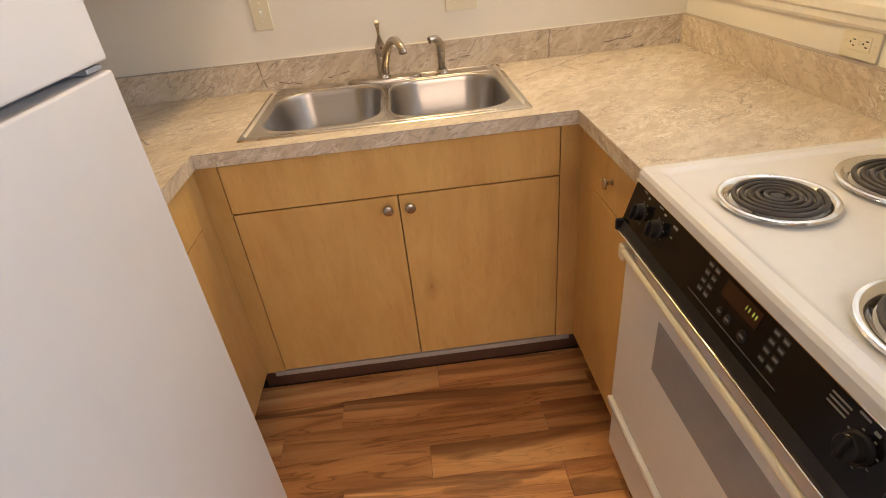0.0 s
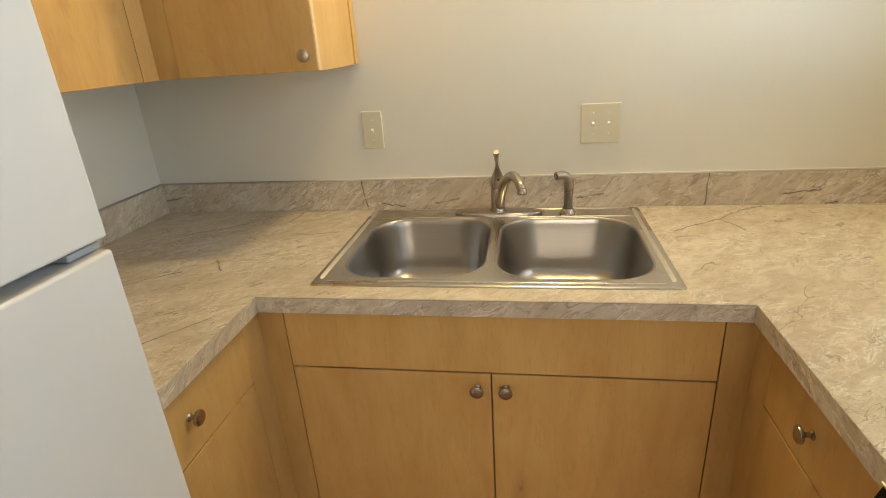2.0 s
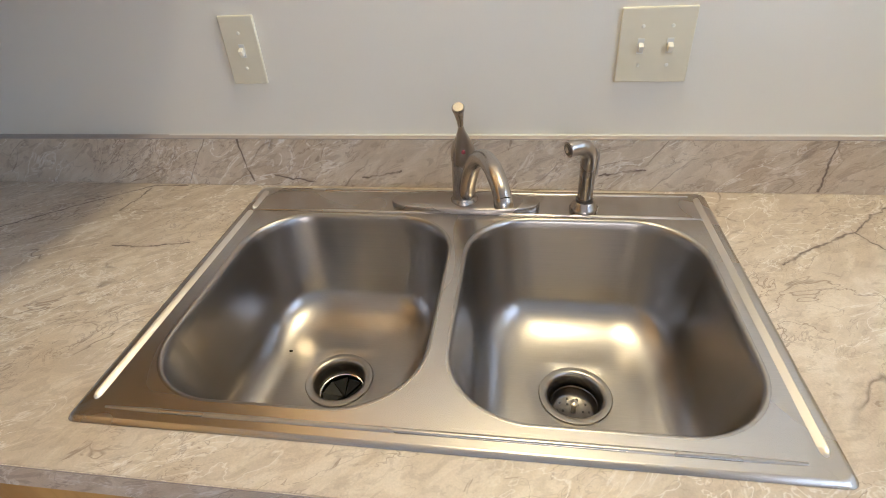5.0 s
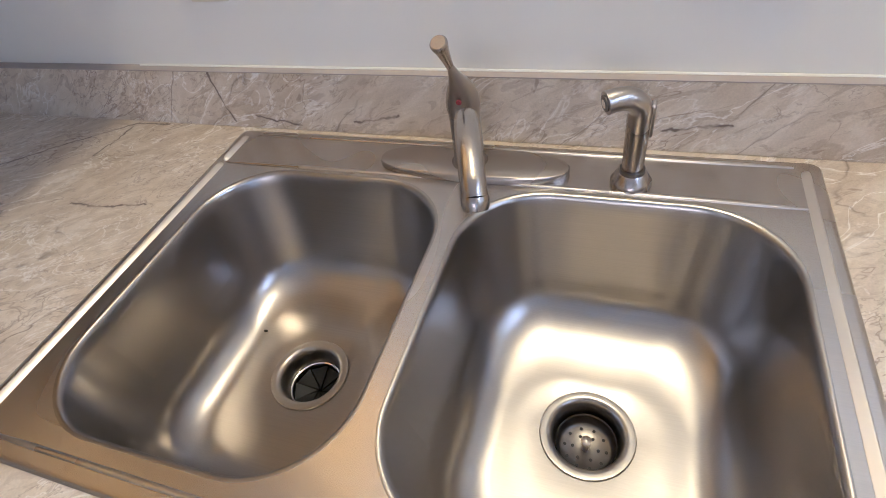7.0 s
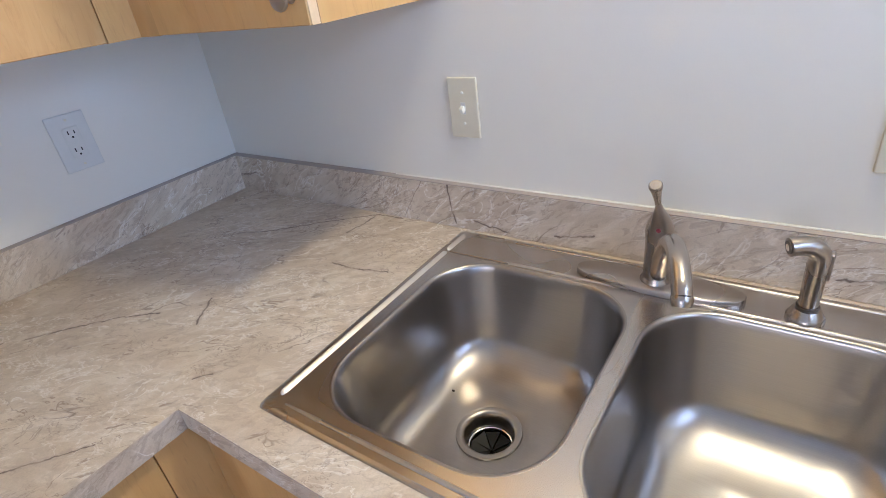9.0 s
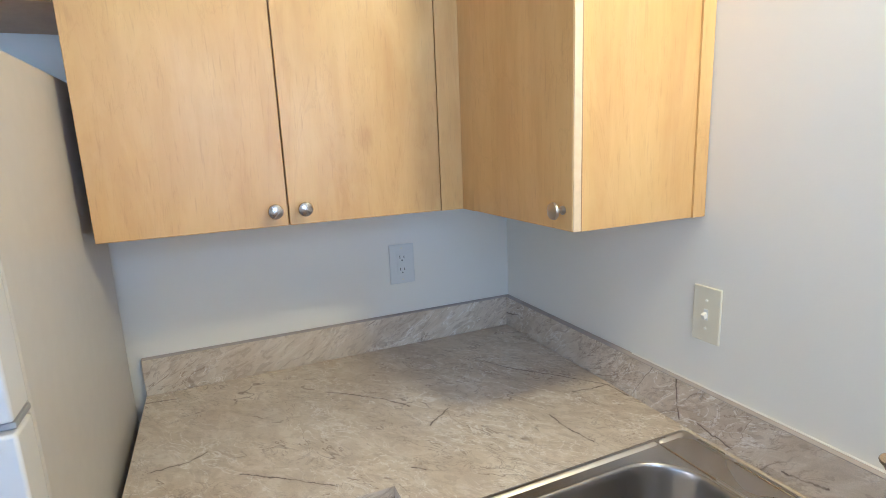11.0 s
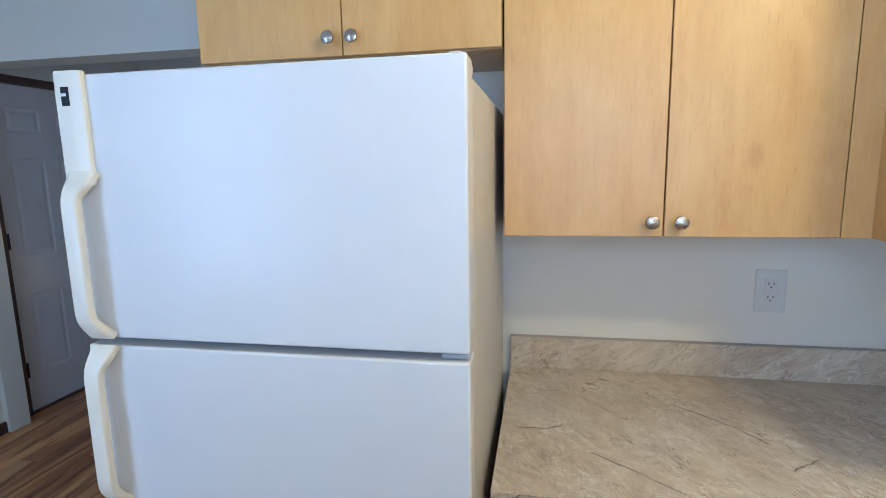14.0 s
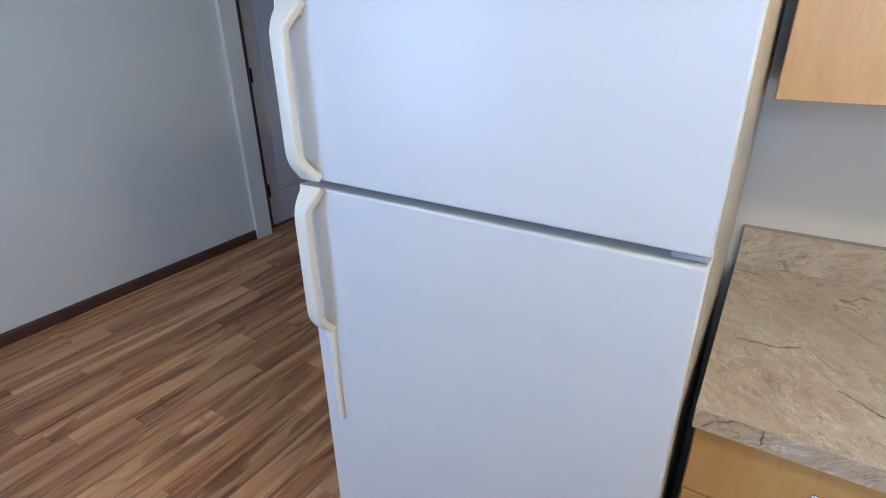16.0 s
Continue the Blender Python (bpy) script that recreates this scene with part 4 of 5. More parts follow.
part("basket", basket, STEEL_DARK, strainer, "perforated basket", smooth=50)
part("post", lathe([(0.0042, -0.040), (0.0042, -0.024), (0.0066, -0.022), (0.0066, -0.017), (0.002, -0.015)], (*DRAINS[1], ZD), n=16), NICKEL, strainer, smooth=40)
hole = finish("hole", lathe([(0.0021, 0), (0.0021, 0.0008)], n=10), SLOT)
for i in range(16):
    h = new("hole", hole)
    h.parent = strainer
    rr, aa = (0.026, 2 * math.pi * i / 10) if i < 10 else (0.016, 2 * math.pi * i / 6)
    h.location = (rr * math.cos(aa), rr * math.sin(aa), 0.06 - 0.0395)
# dark disc below the basket, standing in for the shade inside the drain
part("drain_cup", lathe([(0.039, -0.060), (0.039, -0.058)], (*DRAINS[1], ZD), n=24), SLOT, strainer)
speck = bmesh.new()
bmesh.ops.create_icosphere(speck, subdivisions=1, radius=0.0032)
bmesh.ops.scale(speck, vec=(1.3, 0.8, 0.5), verts=speck.verts)
bmesh.ops.translate(speck, vec=(0.903, -0.294, 0.7275), verts=speck.verts)
single("crumb", speck, DIRT, "small dark crumb lying in the sink bowl", "crumb", at=(0.903, -0.294, 0.726))

# ---- faucet and sprayer ----
FX, FYY = 1.202, -0.091
ZT = ZR + 0.0004
faucet = thing("faucet", (FX, FYY, ZR), "brushed nickel single-lever kitchen faucet on an oval deck plate", "faucet")
plate = bmesh.new()
ell = []
for w, d, z in ((0.134, 0.034, ZT), (0.134, 0.034, ZT + 0.0075), (0.1325, 0.0328, ZT + 0.0098), (0.127, 0.0300, ZT + 0.0110), (0.070, 0.016, ZT + 0.0122), (0.020, 0.005, ZT + 0.0125)):
    ell.append([(FX + math.copysign(abs(math.cos(a)) ** 0.8, math.cos(a)) * w, FYY + math.copysign(abs(math.sin(a)) ** 0.8, math.sin(a)) * d, z) for a in [2 * math.pi * i / 48 for i in range(48)]])
rings(plate, ell, True, True)
bmesh.ops.recalc_face_normals(plate, faces=plate.faces)
part("deck_plate", plate, NICKEL, faucet, "long oval deck plate", smooth=40)
part("body", lathe([(0.0250, 0.010), (0.0248, 0.014), (0.0215, 0.018), (0.0205, 0.022), (0.0200, 0.085), (0.0196, 0.0865), (0.0200, 0.088), (0.0203, 0.092)], (FX, FYY, ZR), n=36), NICKEL, faucet, smooth=40)
hp = smooth_path([(FX, FYY, ZR + 0.089), (FX + 0.0005, FYY - 0.002, ZR + 0.108), (FX + 0.001, FYY - 0.010, ZR + 0.130), (FX + 0.0015, FYY - 0.024, ZR + 0.152), (FX + 0.002, FYY - 0.038, ZR + 0.172), (FX + 0.002, FYY - 0.052, ZR + 0.194), (FX + 0.002, FYY - 0.060, ZR + 0.206)], 6)
prof = [(0, 0.0204), (0.08, 0.0216), (0.18, 0.0208), (0.28, 0.0168), (0.38, 0.0115), (0.48, 0.0070), (0.58, 0.0046), (0.68, 0.0050), (0.82, 0.0076), (0.93, 0.0098), (0.985, 0.0098), (1.0, 0.0080)]
rad = [float(np.interp(i / (len(hp) - 1), [q[0] for q in prof], [q[1] for q in prof])) for i in range(len(hp))]
part("lever", tube(hp, rad, 28), NICKEL, faucet, "curved lever handle", smooth=50)
part("temperature_mark", lathe([(0.0035, 0), (0.0035, 0.0012), (0.002, 0.0016)], (FX + 0.004, FYY - 0.0255, ZR + 0.116), "-y", 12), RED, faucet, "small red dot")
sp = smooth_path([(FX + 0.004, FYY - 0.006, ZR + 0.026), (FX + 0.013, FYY - 0.032, ZR + 0.072), (FX + 0.027, FYY - 0.072, ZR + 0.120), (FX + 0.044, FYY - 0.120, ZR + 0.150), (FX + 0.060, FYY - 0.168, ZR + 0.158), (FX + 0.072, FYY - 0.204, ZR + 0.148), (FX + 0.077, FYY - 0.218, ZR + 0.136)], 7)
part("spout", tube(sp, [0.0142 - 0.0022 * i / (len(sp) - 1) for i in range(len(sp))], 24), NICKEL, faucet, "arched spout", smooth=50)
tip = [sp[-1] + Vector((0.0006, -0.0022, -0.0046)) * s for s in (-0.6, 0.0, 1.0, 2.0)]
part("aerator", tube(tip, [0.0120, 0.0131, 0.0131, 0.0120], 24), NICKEL, faucet, "ribbed aerator tip", smooth=40)

GXX, GYY = 1.412, -0.098
sprayer = thing("side_sprayer", (GXX, GYY, ZR), "brushed nickel pull-out side sprayer standing on the sink deck", "sprayer")
part("collar", lathe([(0.0245, 0.0004), (0.0248, 0.005), (0.0225, 0.0085), (0.0180, 0.0170), (0.0160, 0.0190)], (GXX, GYY, ZR), n=32), NICKEL, sprayer, smooth=40)
part("grip_ring", lathe([(0.0150, 0.0190), (0.0150, 0.0235)], (GXX, GYY, ZR), n=24), STEEL_DARK, sprayer, "dark seal ring")
part("stem", lathe([(0.0126, 0.0235), (0.0129, 0.03), (0.0133, 0.060), (0.0138, 0.094)], (GXX, GYY, ZR), n=28), NICKEL, sprayer, smooth=40)
hd = smooth_path([(GXX, GYY, ZR + 0.088), (GXX - 0.001, GYY - 0.002, ZR + 0.108), (GXX - 0.012, GYY - 0.008, ZR + 0.121), (GXX - 0.026, GYY - 0.015, ZR + 0.1235), (GXX - 0.037, GYY - 0.021, ZR + 0.1225)], 6)
part("head", tube(hd, [0.0134] * 6 + [0.0134] * 6 + [0.0132] * (len(hd) - 12), 24, side=(0, 1, 0)), NICKEL, sprayer, "angled spray head", smooth=50)
nz = [hd[-1] + (hd[-1] - hd[-2]).normalized() * s for s in (-0.002, 0.0016)]
part("nozzle", tube(nz, [0.0095, 0.0095], 20, side=(0, 1, 0)), STEEL_DARK, sprayer, "dark grey spray face")
part("nozzle_hole", tube([p + (hd[-1] - hd[-2]).normalized() * 0.001 for p in nz], [0.0050, 0.0050], 16, side=(0, 1, 0)), CHROME, sprayer)
part("trigger", boxed(GXX + 0.0105, GXX + 0.0165, GYY - 0.006, GYY + 0.008, ZR + 0.070, ZR + 0.113, bevel=0.0025), NICKEL, sprayer, "lever on the back")


# ---- switches and outlets ----
def plate_on(name, label, category, centre, facing, w, h, mat):
    """A cover plate; local x across, z up, y out of the wall is negative."""
    e = thing(name, centre, label, category, group="cover plates")
    e.rotation_euler = (0, 0, radians({"y-": 0, "x+": 90, "x-": -90}[facing]))
    bm = boxed(-w / 2, w / 2, -0.0055, 0, -h / 2, h / 2, bevel=0.0026, segments=3)
    return e, local_part("cover", bm, mat, e, smooth=50)


def local_part(name, bm, mat, parent, label="", smooth=None):
    ob = new(name, finish(name, bm, mat, smooth))
    ob.parent = parent
    if label:
        ob["label"] = label
    return ob


def switch(centre, facing, w, h, gangs, label):
    e, cover = plate_on("light_switch", label, "switch", centre, facing, w, h, PLATE)
    for gx in gangs:
        local_part("slot", boxed(gx - 0.0052, gx + 0.0052, -0.0059, -0.0052, -0.012, 0.012), TOGGLE, e)
        bm = boxed(gx - 0.0038, gx + 0.0038, -0.0155, -0.0045, -0.0045, 0.0070, bevel=0.0012)
        bmesh.ops.rotate(bm, verts=bm.verts, cent=(gx, -0.005, 0), matrix=Matrix.Rotation(radians(28), 3, "X"))
        local_part("toggle", bm, TOGGLE, e, "ivory toggle")
        local_part("toggle_gap", boxed(gx - 0.0047, gx + 0.0047, -0.0062, -0.0056, -0.0105, 0.0105), PLATE_WHITE, e)
        for sz in (-0.0302, 0.0302):
            local_part("screw", lathe([(0.0030, 0.0), (0.0030, 0.0062), (0.0018, 0.0068)], (gx, 0, sz), "-y", 12), TOGGLE, e, "painted screw")
    return e


def outlet(centre, facing, w, h, label, mat, turned=False):
    e, cover = plate_on("power_outlet", label, "outlet", centre, facing, w, h, mat)
    if turned:
        e.rotation_euler = (0, radians(90), radians({"x-": -90}[facing]))
    local_part("face", boxed(-0.0167, 0.0167, -0.0072, -0.005, -0.034, 0.034, bevel=0.001, segments=1), mat, e, "raised socket face")
    for s in (-1, 1):
        cz = s * 0.0195
        local_part("slot", boxed(-0.0078, -0.0054, -0.0077, -0.0068, cz - 0.001, cz + 0.0075), SLOT, e)
        local_part("slot", boxed(0.0054, 0.0078, -0.0077, -0.0068, cz - 0.001, cz + 0.0065), SLOT, e)
        local_part("ground_hole", lathe([(0.0024, 0.0066), (0.0024, 0.0077)], (0, 0, cz - 0.0075), "-y", 12), SLOT, e)
        local_part("screw", lathe([(0.0028, 0.0), (0.0028, 0.0061), (0.0016, 0.0066)], (0, 0, s * (h / 2 - 0.013)), "-y", 12), PLATE, e)
    local_part("test_button", boxed(-0.006, 0.006, -0.0080, -0.0070, -0.0045, -0.0008), mat, e)
    local_part("reset_button", boxed(-0.006, 0.006, -0.0080, -0.0070, 0.0008, 0.0045), mat, e)
    return e


switch((0.804, -0.0002, 1.176), "y-", 0.066, 0.118, (0.0,), "single ivory toggle switch on a cream cover plate")
switch((1.507, -0.0002, 1.170), "y-", 0.114, 0.117, (-0.0225, 0.0225), "double ivory toggle switch on a cream cover plate")
outlet((0.0002, -0.385, 1.177), "x+", 0.082, 0.126, "white double power outlet on the wall beside the cabinet", PLATE_WHITE)
outlet((RIGHT - 0.0002, -0.842, 1.055), "x-", 0.072, 0.116, "cream double power outlet mounted sideways above the backsplash", PLATE, turned=True)

# ---- refrigerator ----
FX0, FXB, FXD = 0.055, 0.748, 0.822
FYR, FYL = -1.146, -1.872
fridge = thing("refrigerator", (0.43, (FYR + FYL) / 2, 0), "white top-freezer refrigerator with yellowed handles beside the counter", "refrigerator")
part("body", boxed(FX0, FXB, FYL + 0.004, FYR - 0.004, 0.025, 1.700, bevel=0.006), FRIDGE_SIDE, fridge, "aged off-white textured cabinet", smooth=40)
for z0, z1 in ((1.2490, 1.7215), (0.105, 1.2345)):
    d = part("freezer_door" if z0 > 1 else "door", boxed(FXB + 0.014, FXD, FYL, FYR, z0, z1, bevel=0.0045, segments=3), FRIDGE_WHITE, fridge, smooth=40)
    part("gasket", boxed(FXB, FXB + 0.014, FYL + 0.018, FYR - 0.018, z0 + 0.014, z1 - 0.014), GASKET, d, "pale grey rubber gasket")
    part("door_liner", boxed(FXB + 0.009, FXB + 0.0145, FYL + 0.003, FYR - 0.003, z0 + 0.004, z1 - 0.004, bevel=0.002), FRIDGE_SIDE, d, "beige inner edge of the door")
part("divider", boxed(FXB, FXB + 0.030, FYL + 0.03, FYR - 0.02, 1.2345, 1.2490), GAP_SHADE, fridge, "strip between the doors, coloured dark as the shade of the gap")
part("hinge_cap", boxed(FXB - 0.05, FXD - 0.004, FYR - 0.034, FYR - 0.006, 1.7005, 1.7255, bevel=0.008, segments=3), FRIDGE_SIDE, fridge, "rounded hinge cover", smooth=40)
part("hinge", boxed(FXB + 0.005, FXD - 0.012, FYR - 0.050, FYR - 0.002, 1.2365, 1.2450, bevel=0.002), GASKET, fridge, "grey middle hinge plate")
part("hinge_cap", boxed(FXD - 0.030, FXD - 0.004, FYL + 0.004, FYL + 0.030, 1.7215, 1.7290, bevel=0.003), FRIDGE_WHITE, fridge)
part("kick_grille", boxed(FXB, FXB + 0.03, FYL + 0.01, FYR - 0.01, 0.02, 0.095), BLACK_PLASTIC, fridge)
for yy in (FYL + 0.06, FYR - 0.06):
    for xx in (FX0 + 0.06, FXB - 0.06):
        part("foot", lathe([(0.018, 0), (0.018, 0.01), (0.012, 0.026)], (xx, yy, 0), n=16), BLACK_PLASTIC, fridge)


def strap(path, widths, depth, shift):
    """A moulded strap with a rounded oblong section, wide along y; shift moves its middle along y at each point."""
    bm = bmesh.new()
    loops = []
    for i, p in enumerate(path):
        d = (path[min(i + 1, len(path) - 1)] - path[max(i - 1, 0)]).normalized()
        out = Vector((0, 1, 0)).cross(d).normalized()
        hw, hd_, r = widths[i] / 2, depth / 2, min(depth, widths[i]) * 0.28
        mid_ = p + Vector((0, shift[i], 0))
        loops.append([mid_ + Vector((0, u, 0)) + out * v for u, v, _ in rounded(-hw, hw, -hd_, hd_, r, 0, 3)])
    rings(bm, loops, True, True)
    bmesh.ops.recalc_face_normals(bm, faces=bm.faces)
    return bm


def grip(label, z_hi, z_lo, wide_hi, wide_lo):
    """A moulded handle: a flat strap that stands off the door between two flared feet."""
    pts = [(FXD + 0.004, z_hi + 0.004), (FXD + 0.011, z_hi - 0.006), (FXD + 0.024, z_hi - 0.026), (FXD + 0.030, z_hi - 0.046), (FXD + 0.031, z_hi - 0.080), (FXD + 0.031, (z_hi + z_lo) / 2),
           (FXD + 0.031, z_lo + 0.070), (FXD + 0.030, z_lo + 0.042), (FXD + 0.024, z_lo + 0.024), (FXD + 0.011, z_lo + 0.006), (FXD + 0.004, z_lo - 0.002)]
    path = smooth_path([(x, -1.838, z) for x, z in pts], 4)
    n = len(path) - 1
    stops = [0.0, 0.12, 0.26, 0.74, 0.88, 1.0]
    wide = [float(np.interp(i / n, stops, [wide_hi, wide_hi * 0.92, 0.033, 0.033, wide_lo * 0.88, wide_lo])) for i in range(n + 1)]
    off = [(w - 0.033) / 2 + 0.001 for w in wide]
    return part("handle", strap(path, wide, 0.017, off), AGED, fridge, label, smooth=45)


h1 = grip("ageing cream-white strap handle of the freezer", 1.548, 1.258, 0.054, 0.050)
h2 = grip("ageing cream-white strap handle of the refrigerator", 1.230, 0.925, 0.052, 0.040)
band = strap([Vector((FXD + 0.003, -1.836, z)) for z in (1.7265, 1.722, 1.64, 1.56, 1.535, 1.531)], [0.052, 0.056, 0.056, 0.056, 0.056, 0.050], 0.014, [0.0] * 6)
part("band", band, AGED, h1, "flat cream band up to the top of the door", smooth=40)
part("end_stop", boxed(FXD - 0.002, FXD + 0.008, -1.862, -1.846, 1.2515, 1.2600, bevel=0.003), AGED, h1, smooth=40)
part("end_stop", boxed(FXD - 0.002, FXD + 0.008, -1.862, -1.812, 1.2200, 1.2360, bevel=0.003), AGED, h2, smooth=40)
tail = strap([Vector((FXD + 0.0015, -1.829, z)) for z in (0.926, 0.915, 0.88, 0.68, 0.675)], [0.036, 0.030, 0.019, 0.017, 0.012], 0.011, [0.0, 0.002, 0.004, 0.005, 0.005])
part("band", tail, AGED, h2, "narrow cream strip below the handle", smooth=40)
part("badge", boxed(FXD + 0.009, FXD + 0.0114, -1.850, -1.834, 1.668, 1.700, bevel=0.0008, segments=1), BLACK_PLASTIC, fridge, "small black maker's badge")
part("badge_mark", boxed(FXD + 0.011, FXD + 0.0120, -1.852, -1.839, 1.684, 1.689, bevel=0.0003, segments=1), PLATE_WHITE, fridge)

# ---- stove ----
TX0, TX1, TY0, TY1 = 1.728, RIGHT - 0.012, -1.840, -1.080
stove = thing("stove", ((TX0 + TX1) / 2, (TY0 + TY1) / 2, 0), "white electric coil stove with a black front control panel", "stove")
part("body", boxed(TX0 + 0.032, TX1, TY0 + 0.004, TY1 - 0.004, 0.03, 0.896, bevel=0.002), ENAMEL, stove)
top = bmesh.new()
ls = []
for ins, z in ((0.004, 0.893), (0.0, 0.897), (0.0, 0.915), (0.004, 0.923), (0.010, 0.9255), (0.030, 0.9255), (0.040, 0.9215), (0.046, 0.9205)):
    ls.append(rounded(TX0 + ins, TX1 - ins, TY0 + ins, TY1 - ins, 0.014, z, 5))
rings(top, ls, True, True)
bmesh.ops.recalc_face_normals(top, faces=top.faces)
part("cooktop", top, ENAMEL, stove, "glossy white enamel cooktop", smooth=35)
ZC = 0.9205
BURNERS = ((1.888, -1.283, 0.079), (2.130, -1.283, 0.098), (1.888, -1.640, 0.098), (2.130, -1.640, 0.079))
for bx, by, br in BURNERS:
    ring = lathe([(br + 0.016, 0.0004), (br + 0.015, 0.0045), (br + 0.010, 0.0058), (br + 0.004, 0.004), (br - 0.002, -0.002), (br * 0.86, -0.010), (br * 0.42, -0.016), (0.012, -0.017)], (bx, by, ZC + 0.006), n=48, ends=(False, True))
    pan = part("drip_pan", ring, CHROME, stove, "shiny chrome drip bowl", smooth=50)
    turns = 6 if br > 0.09 else 5
    pts = []
    n = turns * 30
    for i in range(n + 1):
        r = 0.013 + (br - 0.005 - 0.013) * i / n
        a = 2 * math.pi * turns * i / n
        pts.append((bx + r * math.cos(a), by + r * math.sin(a), ZC + 0.0115))
    pts += [(pts[-1][0] + 0.004, pts[-1][1] - 0.004, ZC + 0.005)]
    part("coil", tube(pts, 0.0046, 8, flat=1.0, side=(0, 0, 1)), COIL, pan, "dark spiral heating coil", smooth=60)
    part("coil_cap", lathe([(0.012, 0.004), (0.012, 0.012), (0.009, 0.0135)], (bx, by, ZC), n=20), COIL, pan)
    for s in range(3):
        a = radians(90 + 120 * s)
        bar = boxed(0.008, br - 0.004, -0.0018, 0.0018, 0, 0.006)
        bmesh.ops.rotate(bar, verts=bar.verts, cent=(0, 0, 0), matrix=Matrix.Rotation(a, 3, "Z"))
        bmesh.ops.translate(bar, verts=bar.verts, vec=(bx, by, ZC + 0.001))
        part("support", bar, CHROME, pan)
# slanted control panel
PXT, PZT, PXB, PZB = TX0 + 0.004, 0.893, 1.706, 0.806
panel = part("control_panel", strip([(PXT, PZT), (PXB, PZB), (PXB + 0.004, PZB - 0.012), (PXT + 0.034, PZB - 0.012), (PXT + 0.034, PZT)], "y", TY0 + 0.002, TY1 - 0.002), BLACK, stove, "black glass control panel")
part("chrome_line", tube([(PXT - 0.0012, TY0, PZT + 0.0015), (PXT - 0.0012, TY1, PZT + 0.0015)], 0.0022, 8), CHROME, panel, "thin chrome line", smooth=60)
part("chrome_line", tube([(PXB - 0.010, TY0, PZB - 0.022), (PXB - 0.010, TY1 - 0.012, PZB - 0.022)], 0.0022, 8), CHROME, panel, "thin chrome line", smooth=60)
part("lip", strip([(PXB, PZB + 0.001), (PXB - 0.011, PZB - 0.012), (PXB - 0.010, PZB - 0.020), (PXB + 0.02, PZB - 0.020), (PXB + 0.02, PZB + 0.001)], "y", TY0 + 0.002, TY1 - 0.012), BLACK_PLASTIC, panel, "glossy black lower lip")
part("end_cap", boxed(PXB - 0.016, PXB + 0.012, TY1 - 0.012, TY1 - 0.001, PZB - 0.022, PZB + 0.004, bevel=0.003), BLACK_PLASTIC, panel, "black end cap")
SLOPE = Vector((PXT - PXB, 0, PZT - PZB)).normalized()
OUTW = Vector((-SLOPE.z, 0, SLOPE.x)).normalized()
FACE = Matrix((SLOPE.cross(OUTW), SLOPE, OUTW)).transposed().to_4x4()


def on_panel(bm, y, f):
    """Lay a small body (local x along y, local y up the slope, local z outwards) on the panel's face."""
    p = Vector((PXB, y, PZB)) + SLOPE * f * 0.091
    bmesh.ops.transform(bm, matrix=Matrix.Translation(p) @ FACE, verts=bm.verts)
    bmesh.ops.recalc_face_normals(bm, faces=bm.faces)
    return bm


def control_knob(y, f):
    k = part("control_knob", on_panel(lathe([(0.020, 0.0), (0.0195, 0.003), (0.0165, 0.005), (0.0155, 0.017), (0.0140, 0.0185)], n=28), y, f), BLACK_PLASTIC, panel, "black round control knob", smooth=40)
    part("pointer", on_panel(boxed(-0.003, 0.003, -0.0155, 0.0155, 0.017, 0.024, bevel=0.001, segments=1), y, f), BLACK_PLASTIC, k)
    for a in range(8):
        r = radians(a * 45 + 20)
        part("mark", on_panel(boxed(0.0225 * math.cos(r) - 0.0016, 0.0225 * math.cos(r) + 0.0016, 0.0225 * math.sin(r) - 0.0011, 0.0225 * math.sin(r) + 0.0011, 0, 0.0004), y, f), LEGEND, k)
    return k


def legend(y, f, w, h, mat=None):
    return part("legend", on_panel(boxed(-w / 2, w / 2, -h / 2, h / 2, 0, 0.0004), y, f), mat or LEGEND, panel, "small grey printed legend")


for y, f in ((-1.142, 0.50), (-1.212, 0.50), (-1.712, 0.56), (-1.782, 0.56)):
    control_knob(y, f)
    legend(y + 0.014, 0.93, 0.016, 0.003)
    legend(y - 0.006, 0.88, 0.008, 0.004)
legend(-1.262, 0.84, 0.016, 0.005)
legend(-1.262, 0.62, 0.006, 0.003)


def key(y, f, w, h):
    """A flat touch key with a printed line across it."""
    k = part("touch_key", on_panel(boxed(-w / 2, w / 2, -h / 2, h / 2, 0, 0.0007, bevel=0.0003, segments=1), y, f), BLACK_PLASTIC, panel, "small black touch key")
    part("print", on_panel(boxed(-w * 0.36, w * 0.36, -h * 0.20, h * 0.20, 0.0006, 0.0010), y, f), LEGEND, k)


for r in range(4):
    for c in range(2):
        key(-1.385 - 0.019 * c, 0.36 + 0.165 * r, 0.014, 0.0085)
        key(-1.552 - 0.019 * c, 0.36 + 0.165 * r, 0.014, 0.0085)
part("display", on_panel(boxed(-0.044, 0.044, -0.014, 0.014, 0, 0.0010), -1.476, 0.76), BROWN_PRINT, panel, "dark red clock display")
for i, w in enumerate((0.0034, 0.005, 0.005, 0.005)):
    y = -1.488 - 0.0068 * i - (0.003 if i > 1 else 0)
    part("digit", on_panel(boxed(-w / 4, w / 4, -0.0034, 0.0034, 0.001, 0.0014), y, 0.78), DIGITS, panel, "glowing green clock digit")
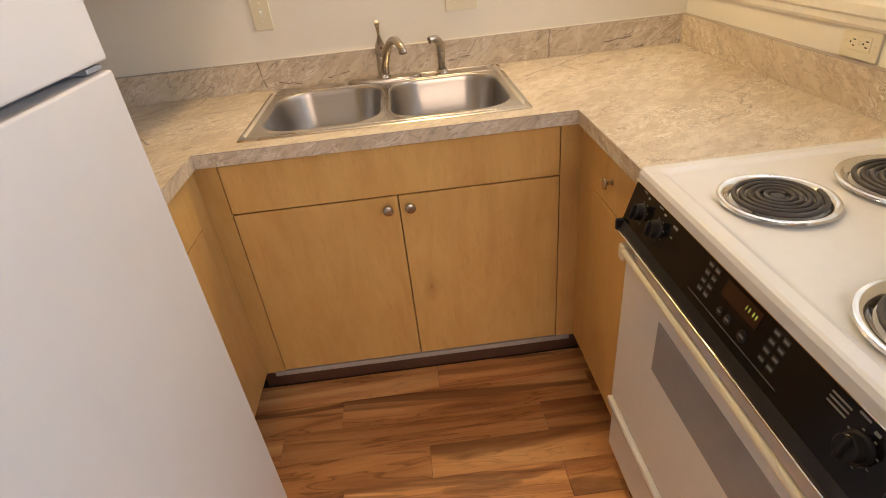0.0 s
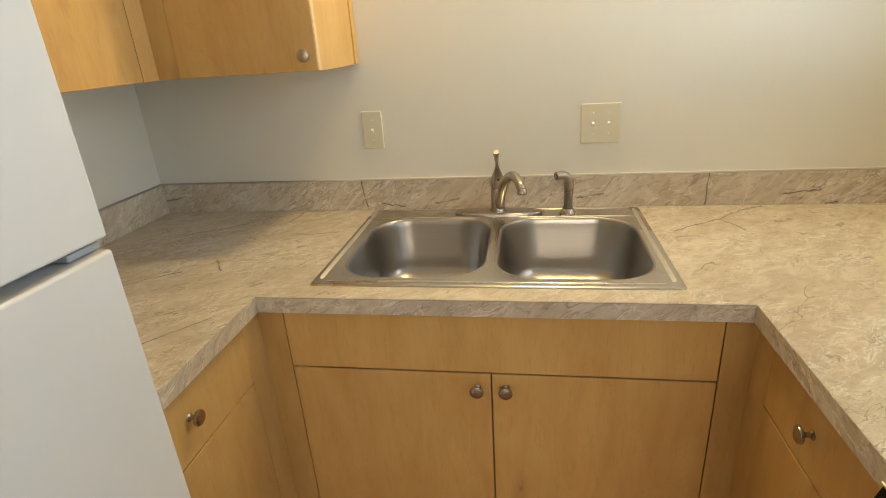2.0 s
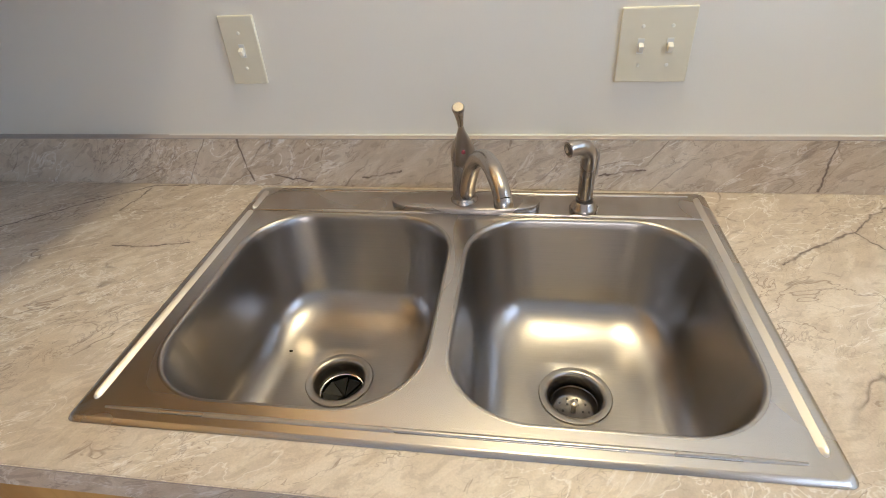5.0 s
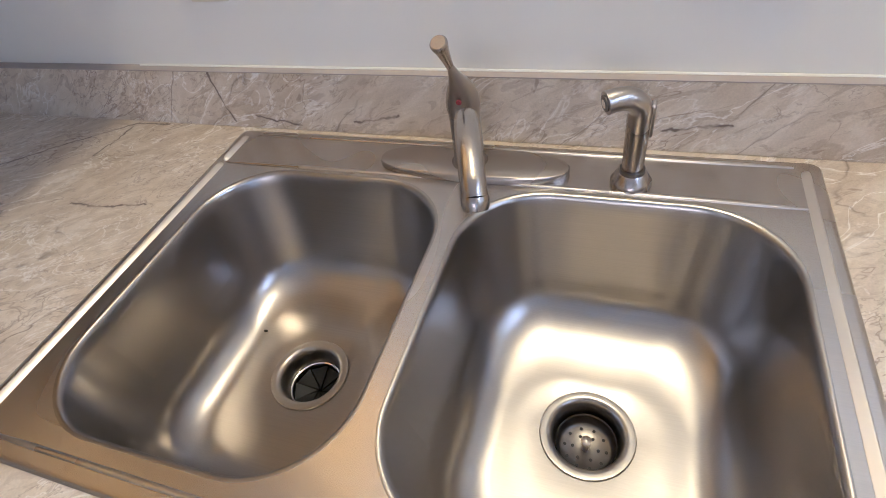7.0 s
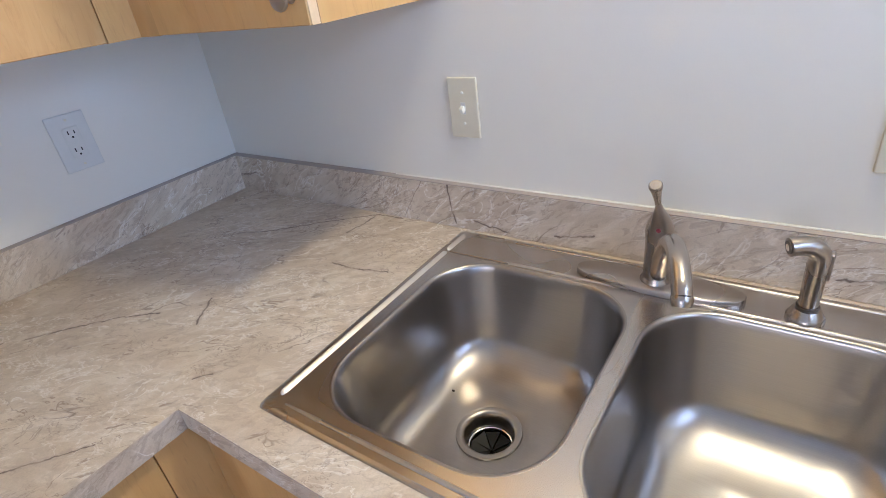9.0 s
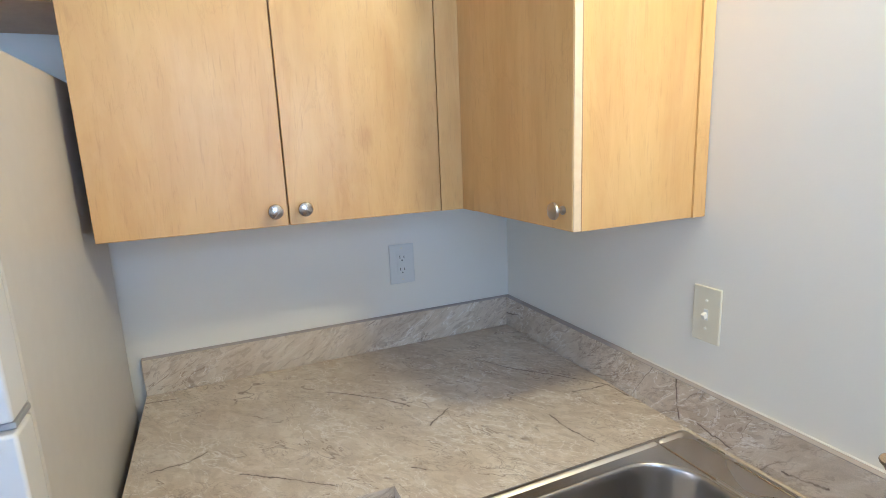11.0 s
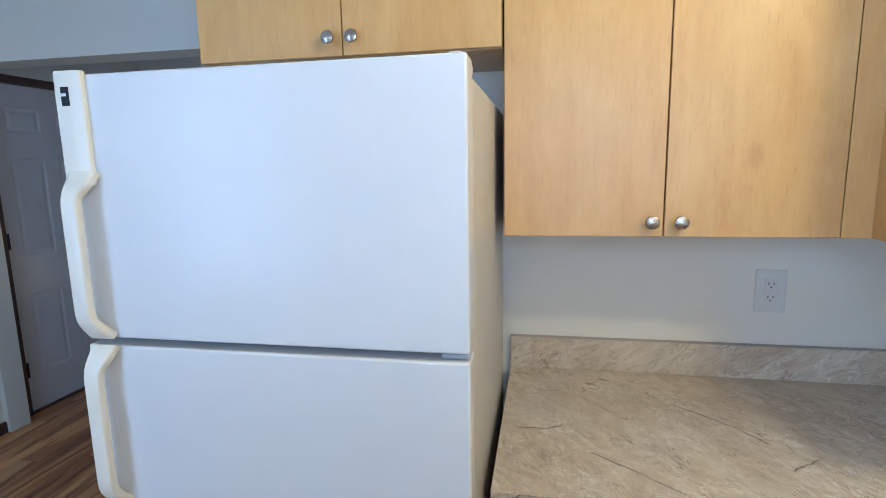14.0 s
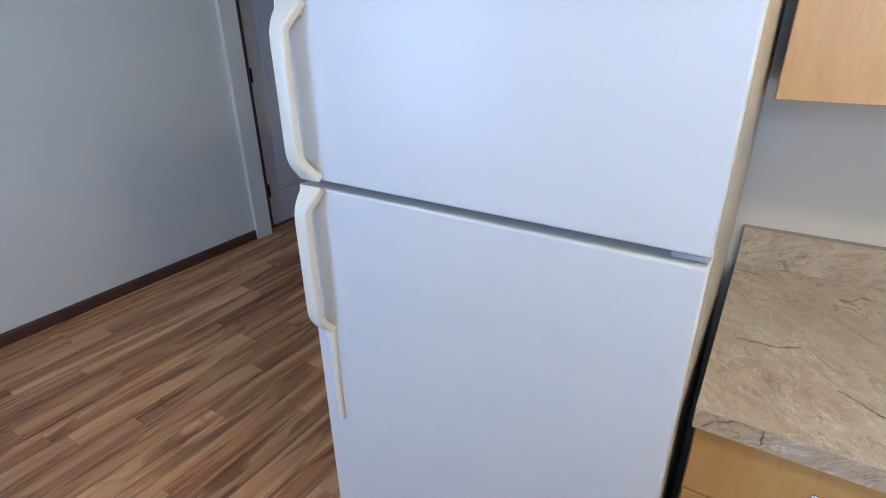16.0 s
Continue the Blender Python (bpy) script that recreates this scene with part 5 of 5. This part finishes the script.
for y, f, r in ((-1.447, 0.36, 0.0070), (-1.468, 0.36, 0.0080), (-1.506, 0.36, 0.0095)):
    b_ = part("button", on_panel(lathe([(r, 0), (r, 0.0012), (r - 0.001, 0.0016)], n=20), y, f), BLACK_PLASTIC, panel, "black round push button", smooth=40)
    part("print", on_panel(boxed(-r * 0.55, r * 0.55, -r * 0.2, r * 0.2, 0.0015, 0.0019), y, f), LEGEND, b_)
part("panel_line", on_panel(boxed(-0.118, 0.118, -0.0004, 0.0004, 0, 0.0004), -1.478, 0.18), LEGEND, panel, "thin printed line under the keys")
for f in (0.86, 0.79, 0.72):
    legend(-1.668, f, 0.030, 0.0024)
# oven door, handle, drawer
DX = 1.722
door = part("oven_door", boxed(DX, TX0 + 0.030, TY0 + 0.004, TY1 - 0.004, 0.268, 0.778, bevel=0.005, segments=3), ENAMEL, stove, "white oven door", smooth=40)
part("oven_window", boxed(DX - 0.0012, DX + 0.003, -1.658, -1.266, 0.537, 0.668, bevel=0.0008, segments=1), OVEN_GLASS, door, "grey oven window")
hnd = smooth_path([(DX - 0.019, -1.106, 0.748), (DX - 0.0215, -1.116, 0.7475), (DX - 0.023, -1.20, 0.747), (DX - 0.023, -1.46, 0.744), (DX - 0.023, -1.72, 0.740), (DX - 0.0215, -1.804, 0.739), (DX - 0.019, -1.814, 0.7385)], 5)
bar = part("handle", tube(hnd, 0.0085, 16, flat=0.8, side=(0, 0, 1)), CREAM, door, "cream-coloured bar handle", smooth=50)
for y in (-1.112, -1.808):
    part("bracket", boxed(DX - 0.028, DX + 0.001, y - 0.012, y + 0.012, 0.722, 0.760, bevel=0.006, segments=3), CREAM, bar, "cream end bracket", smooth=45)
part("storage_drawer", boxed(DX + 0.006, TX0 + 0.030, TY0 + 0.004, TY1 - 0.004, 0.070, 0.248, bevel=0.004), ENAMEL, stove, "white storage drawer front", smooth=40)
part("drawer_lip", strip([(DX - 0.008, 0.262), (DX - 0.010, 0.254), (DX - 0.006, 0.232), (DX + 0.008, 0.226), (DX + 0.012, 0.262)], "y", TY0 + 0.003, TY1 - 0.003), ENAMEL, stove, "projecting white drawer lip")
part("toe_panel", boxed(TX0 + 0.05, TX0 + 0.06, TY0 + 0.01, TY1 - 0.01, 0.0, 0.068), BLACK_PLASTIC, stove)

# ---- hall door ----
hd_ = thing("door_1", (-1.44, -4.30, 0), "closed grey six-panel hall door with dark hinges", "door", kind="structure")
DX0, DX1, DYF = -1.872, -1.018, -4.290
leaf = bmesh.new()
box(leaf, DX0, DX1, DYF - 0.032, DYF - 0.006, 0.012, 2.096)
COLS = ((-1.362, -1.130), (-1.700, -1.468))
ROWS_ = ((0.250, 0.770), (1.020, 1.640), (1.800, 1.950))
xs = [DX0, COLS[1][0], COLS[1][1], COLS[0][0], COLS[0][1], DX1]
zs = [0.012, 0.250, 0.770, 1.020, 1.640, 1.800, 1.950, 2.096]
for i in range(5):
    for j in range(7):
        if i in (1, 3) and j in (1, 3, 5):
            continue
        box(leaf, xs[i], xs[i + 1], DYF - 0.006, DYF, zs[j], zs[j + 1])
part("leaf", leaf, DOOR_PAINT, hd_)
for c0, c1 in COLS:
    for z0, z1 in ROWS_:
        bm = bmesh.new()
        lsq = []
        for ins, y in ((0.0, DYF), (0.008, DYF - 0.0055), (0.020, DYF - 0.0055), (0.038, DYF - 0.001)):
            lsq.append([(c0 + ins, y, z0 + ins), (c1 - ins, y, z0 + ins), (c1 - ins, y, z1 - ins), (c0 + ins, y, z1 - ins)])
        rings(bm, lsq, False, True)
        bmesh.ops.recalc_face_normals(bm, faces=bm.faces)
        part("panel", bm, DOOR_PAINT, hd_, "raised moulded panel")
for x0, x1, z0, z1 in ((-1.018, -0.930, 0, 2.148), (-1.913, -1.874, 0, 2.148), (-1.874, -1.018, 2.100, 2.148)):
    part("door_frame", boxed(x0, x1, -4.36, -4.268, z0, z1), DARK_WOOD, hd_, "dark brown wooden door frame")
for z in (1.915, 1.13, 0.29):
    part("hinge", boxed(-1.050, -1.014, DYF - 0.001, DYF + 0.004, z - 0.05, z + 0.05, bevel=0.001, segments=1), BLACK_PLASTIC, hd_, "dark metal hinge")
part("threshold", boxed(-1.874, -1.003, -4.40, -4.268, -0.004, 0.010), DARK_WOOD, hd_)
setting("wall_behind_door", boxed(-2.42, -0.83, -4.52, -4.40, 0, CEIL), PAINT, "plain wall behind the hall door")

# ---- floor boards ----
ROW = 0.115
rng = random.Random(5)
shared = {}


def board(length):
    if length not in shared:
        bm = boxed(0, length - 0.0008, 0.0004, ROW - 0.0004, -0.010, 0.0, bevel=0.0006, segments=1)
        shared[length] = finish("plank", bm, FLOOR)
    return shared[length]


FIXED = {-0.731: 1.262, -0.846: 0.925, -0.961: 1.588, -1.076: 1.212}
y = -0.616
while y > FAR - 0.1:
    key = round(y - ROW, 3)
    lim0, lim1 = (-2.30, RIGHT) if y < -1.98 else (0.0, RIGHT)
    if key in FIXED:
        x = FIXED[key] - 1.70
    else:
        x = lim0 - rng.choice((0.15, 0.3, 0.45, 0.6, 0.75))
    while x < lim1:
        length = 0.85 if key in FIXED else rng.choice((0.65, 0.75, 0.85, 0.95))
        a, c = max(x, lim0), min(x + length, lim1)
        if c - a > 0.03:
            o = new("plank", board(round(c - a, 3)))
            o.location = (a, y - ROW, 0)
            o.parent = floor
        x += length
    y -= ROW
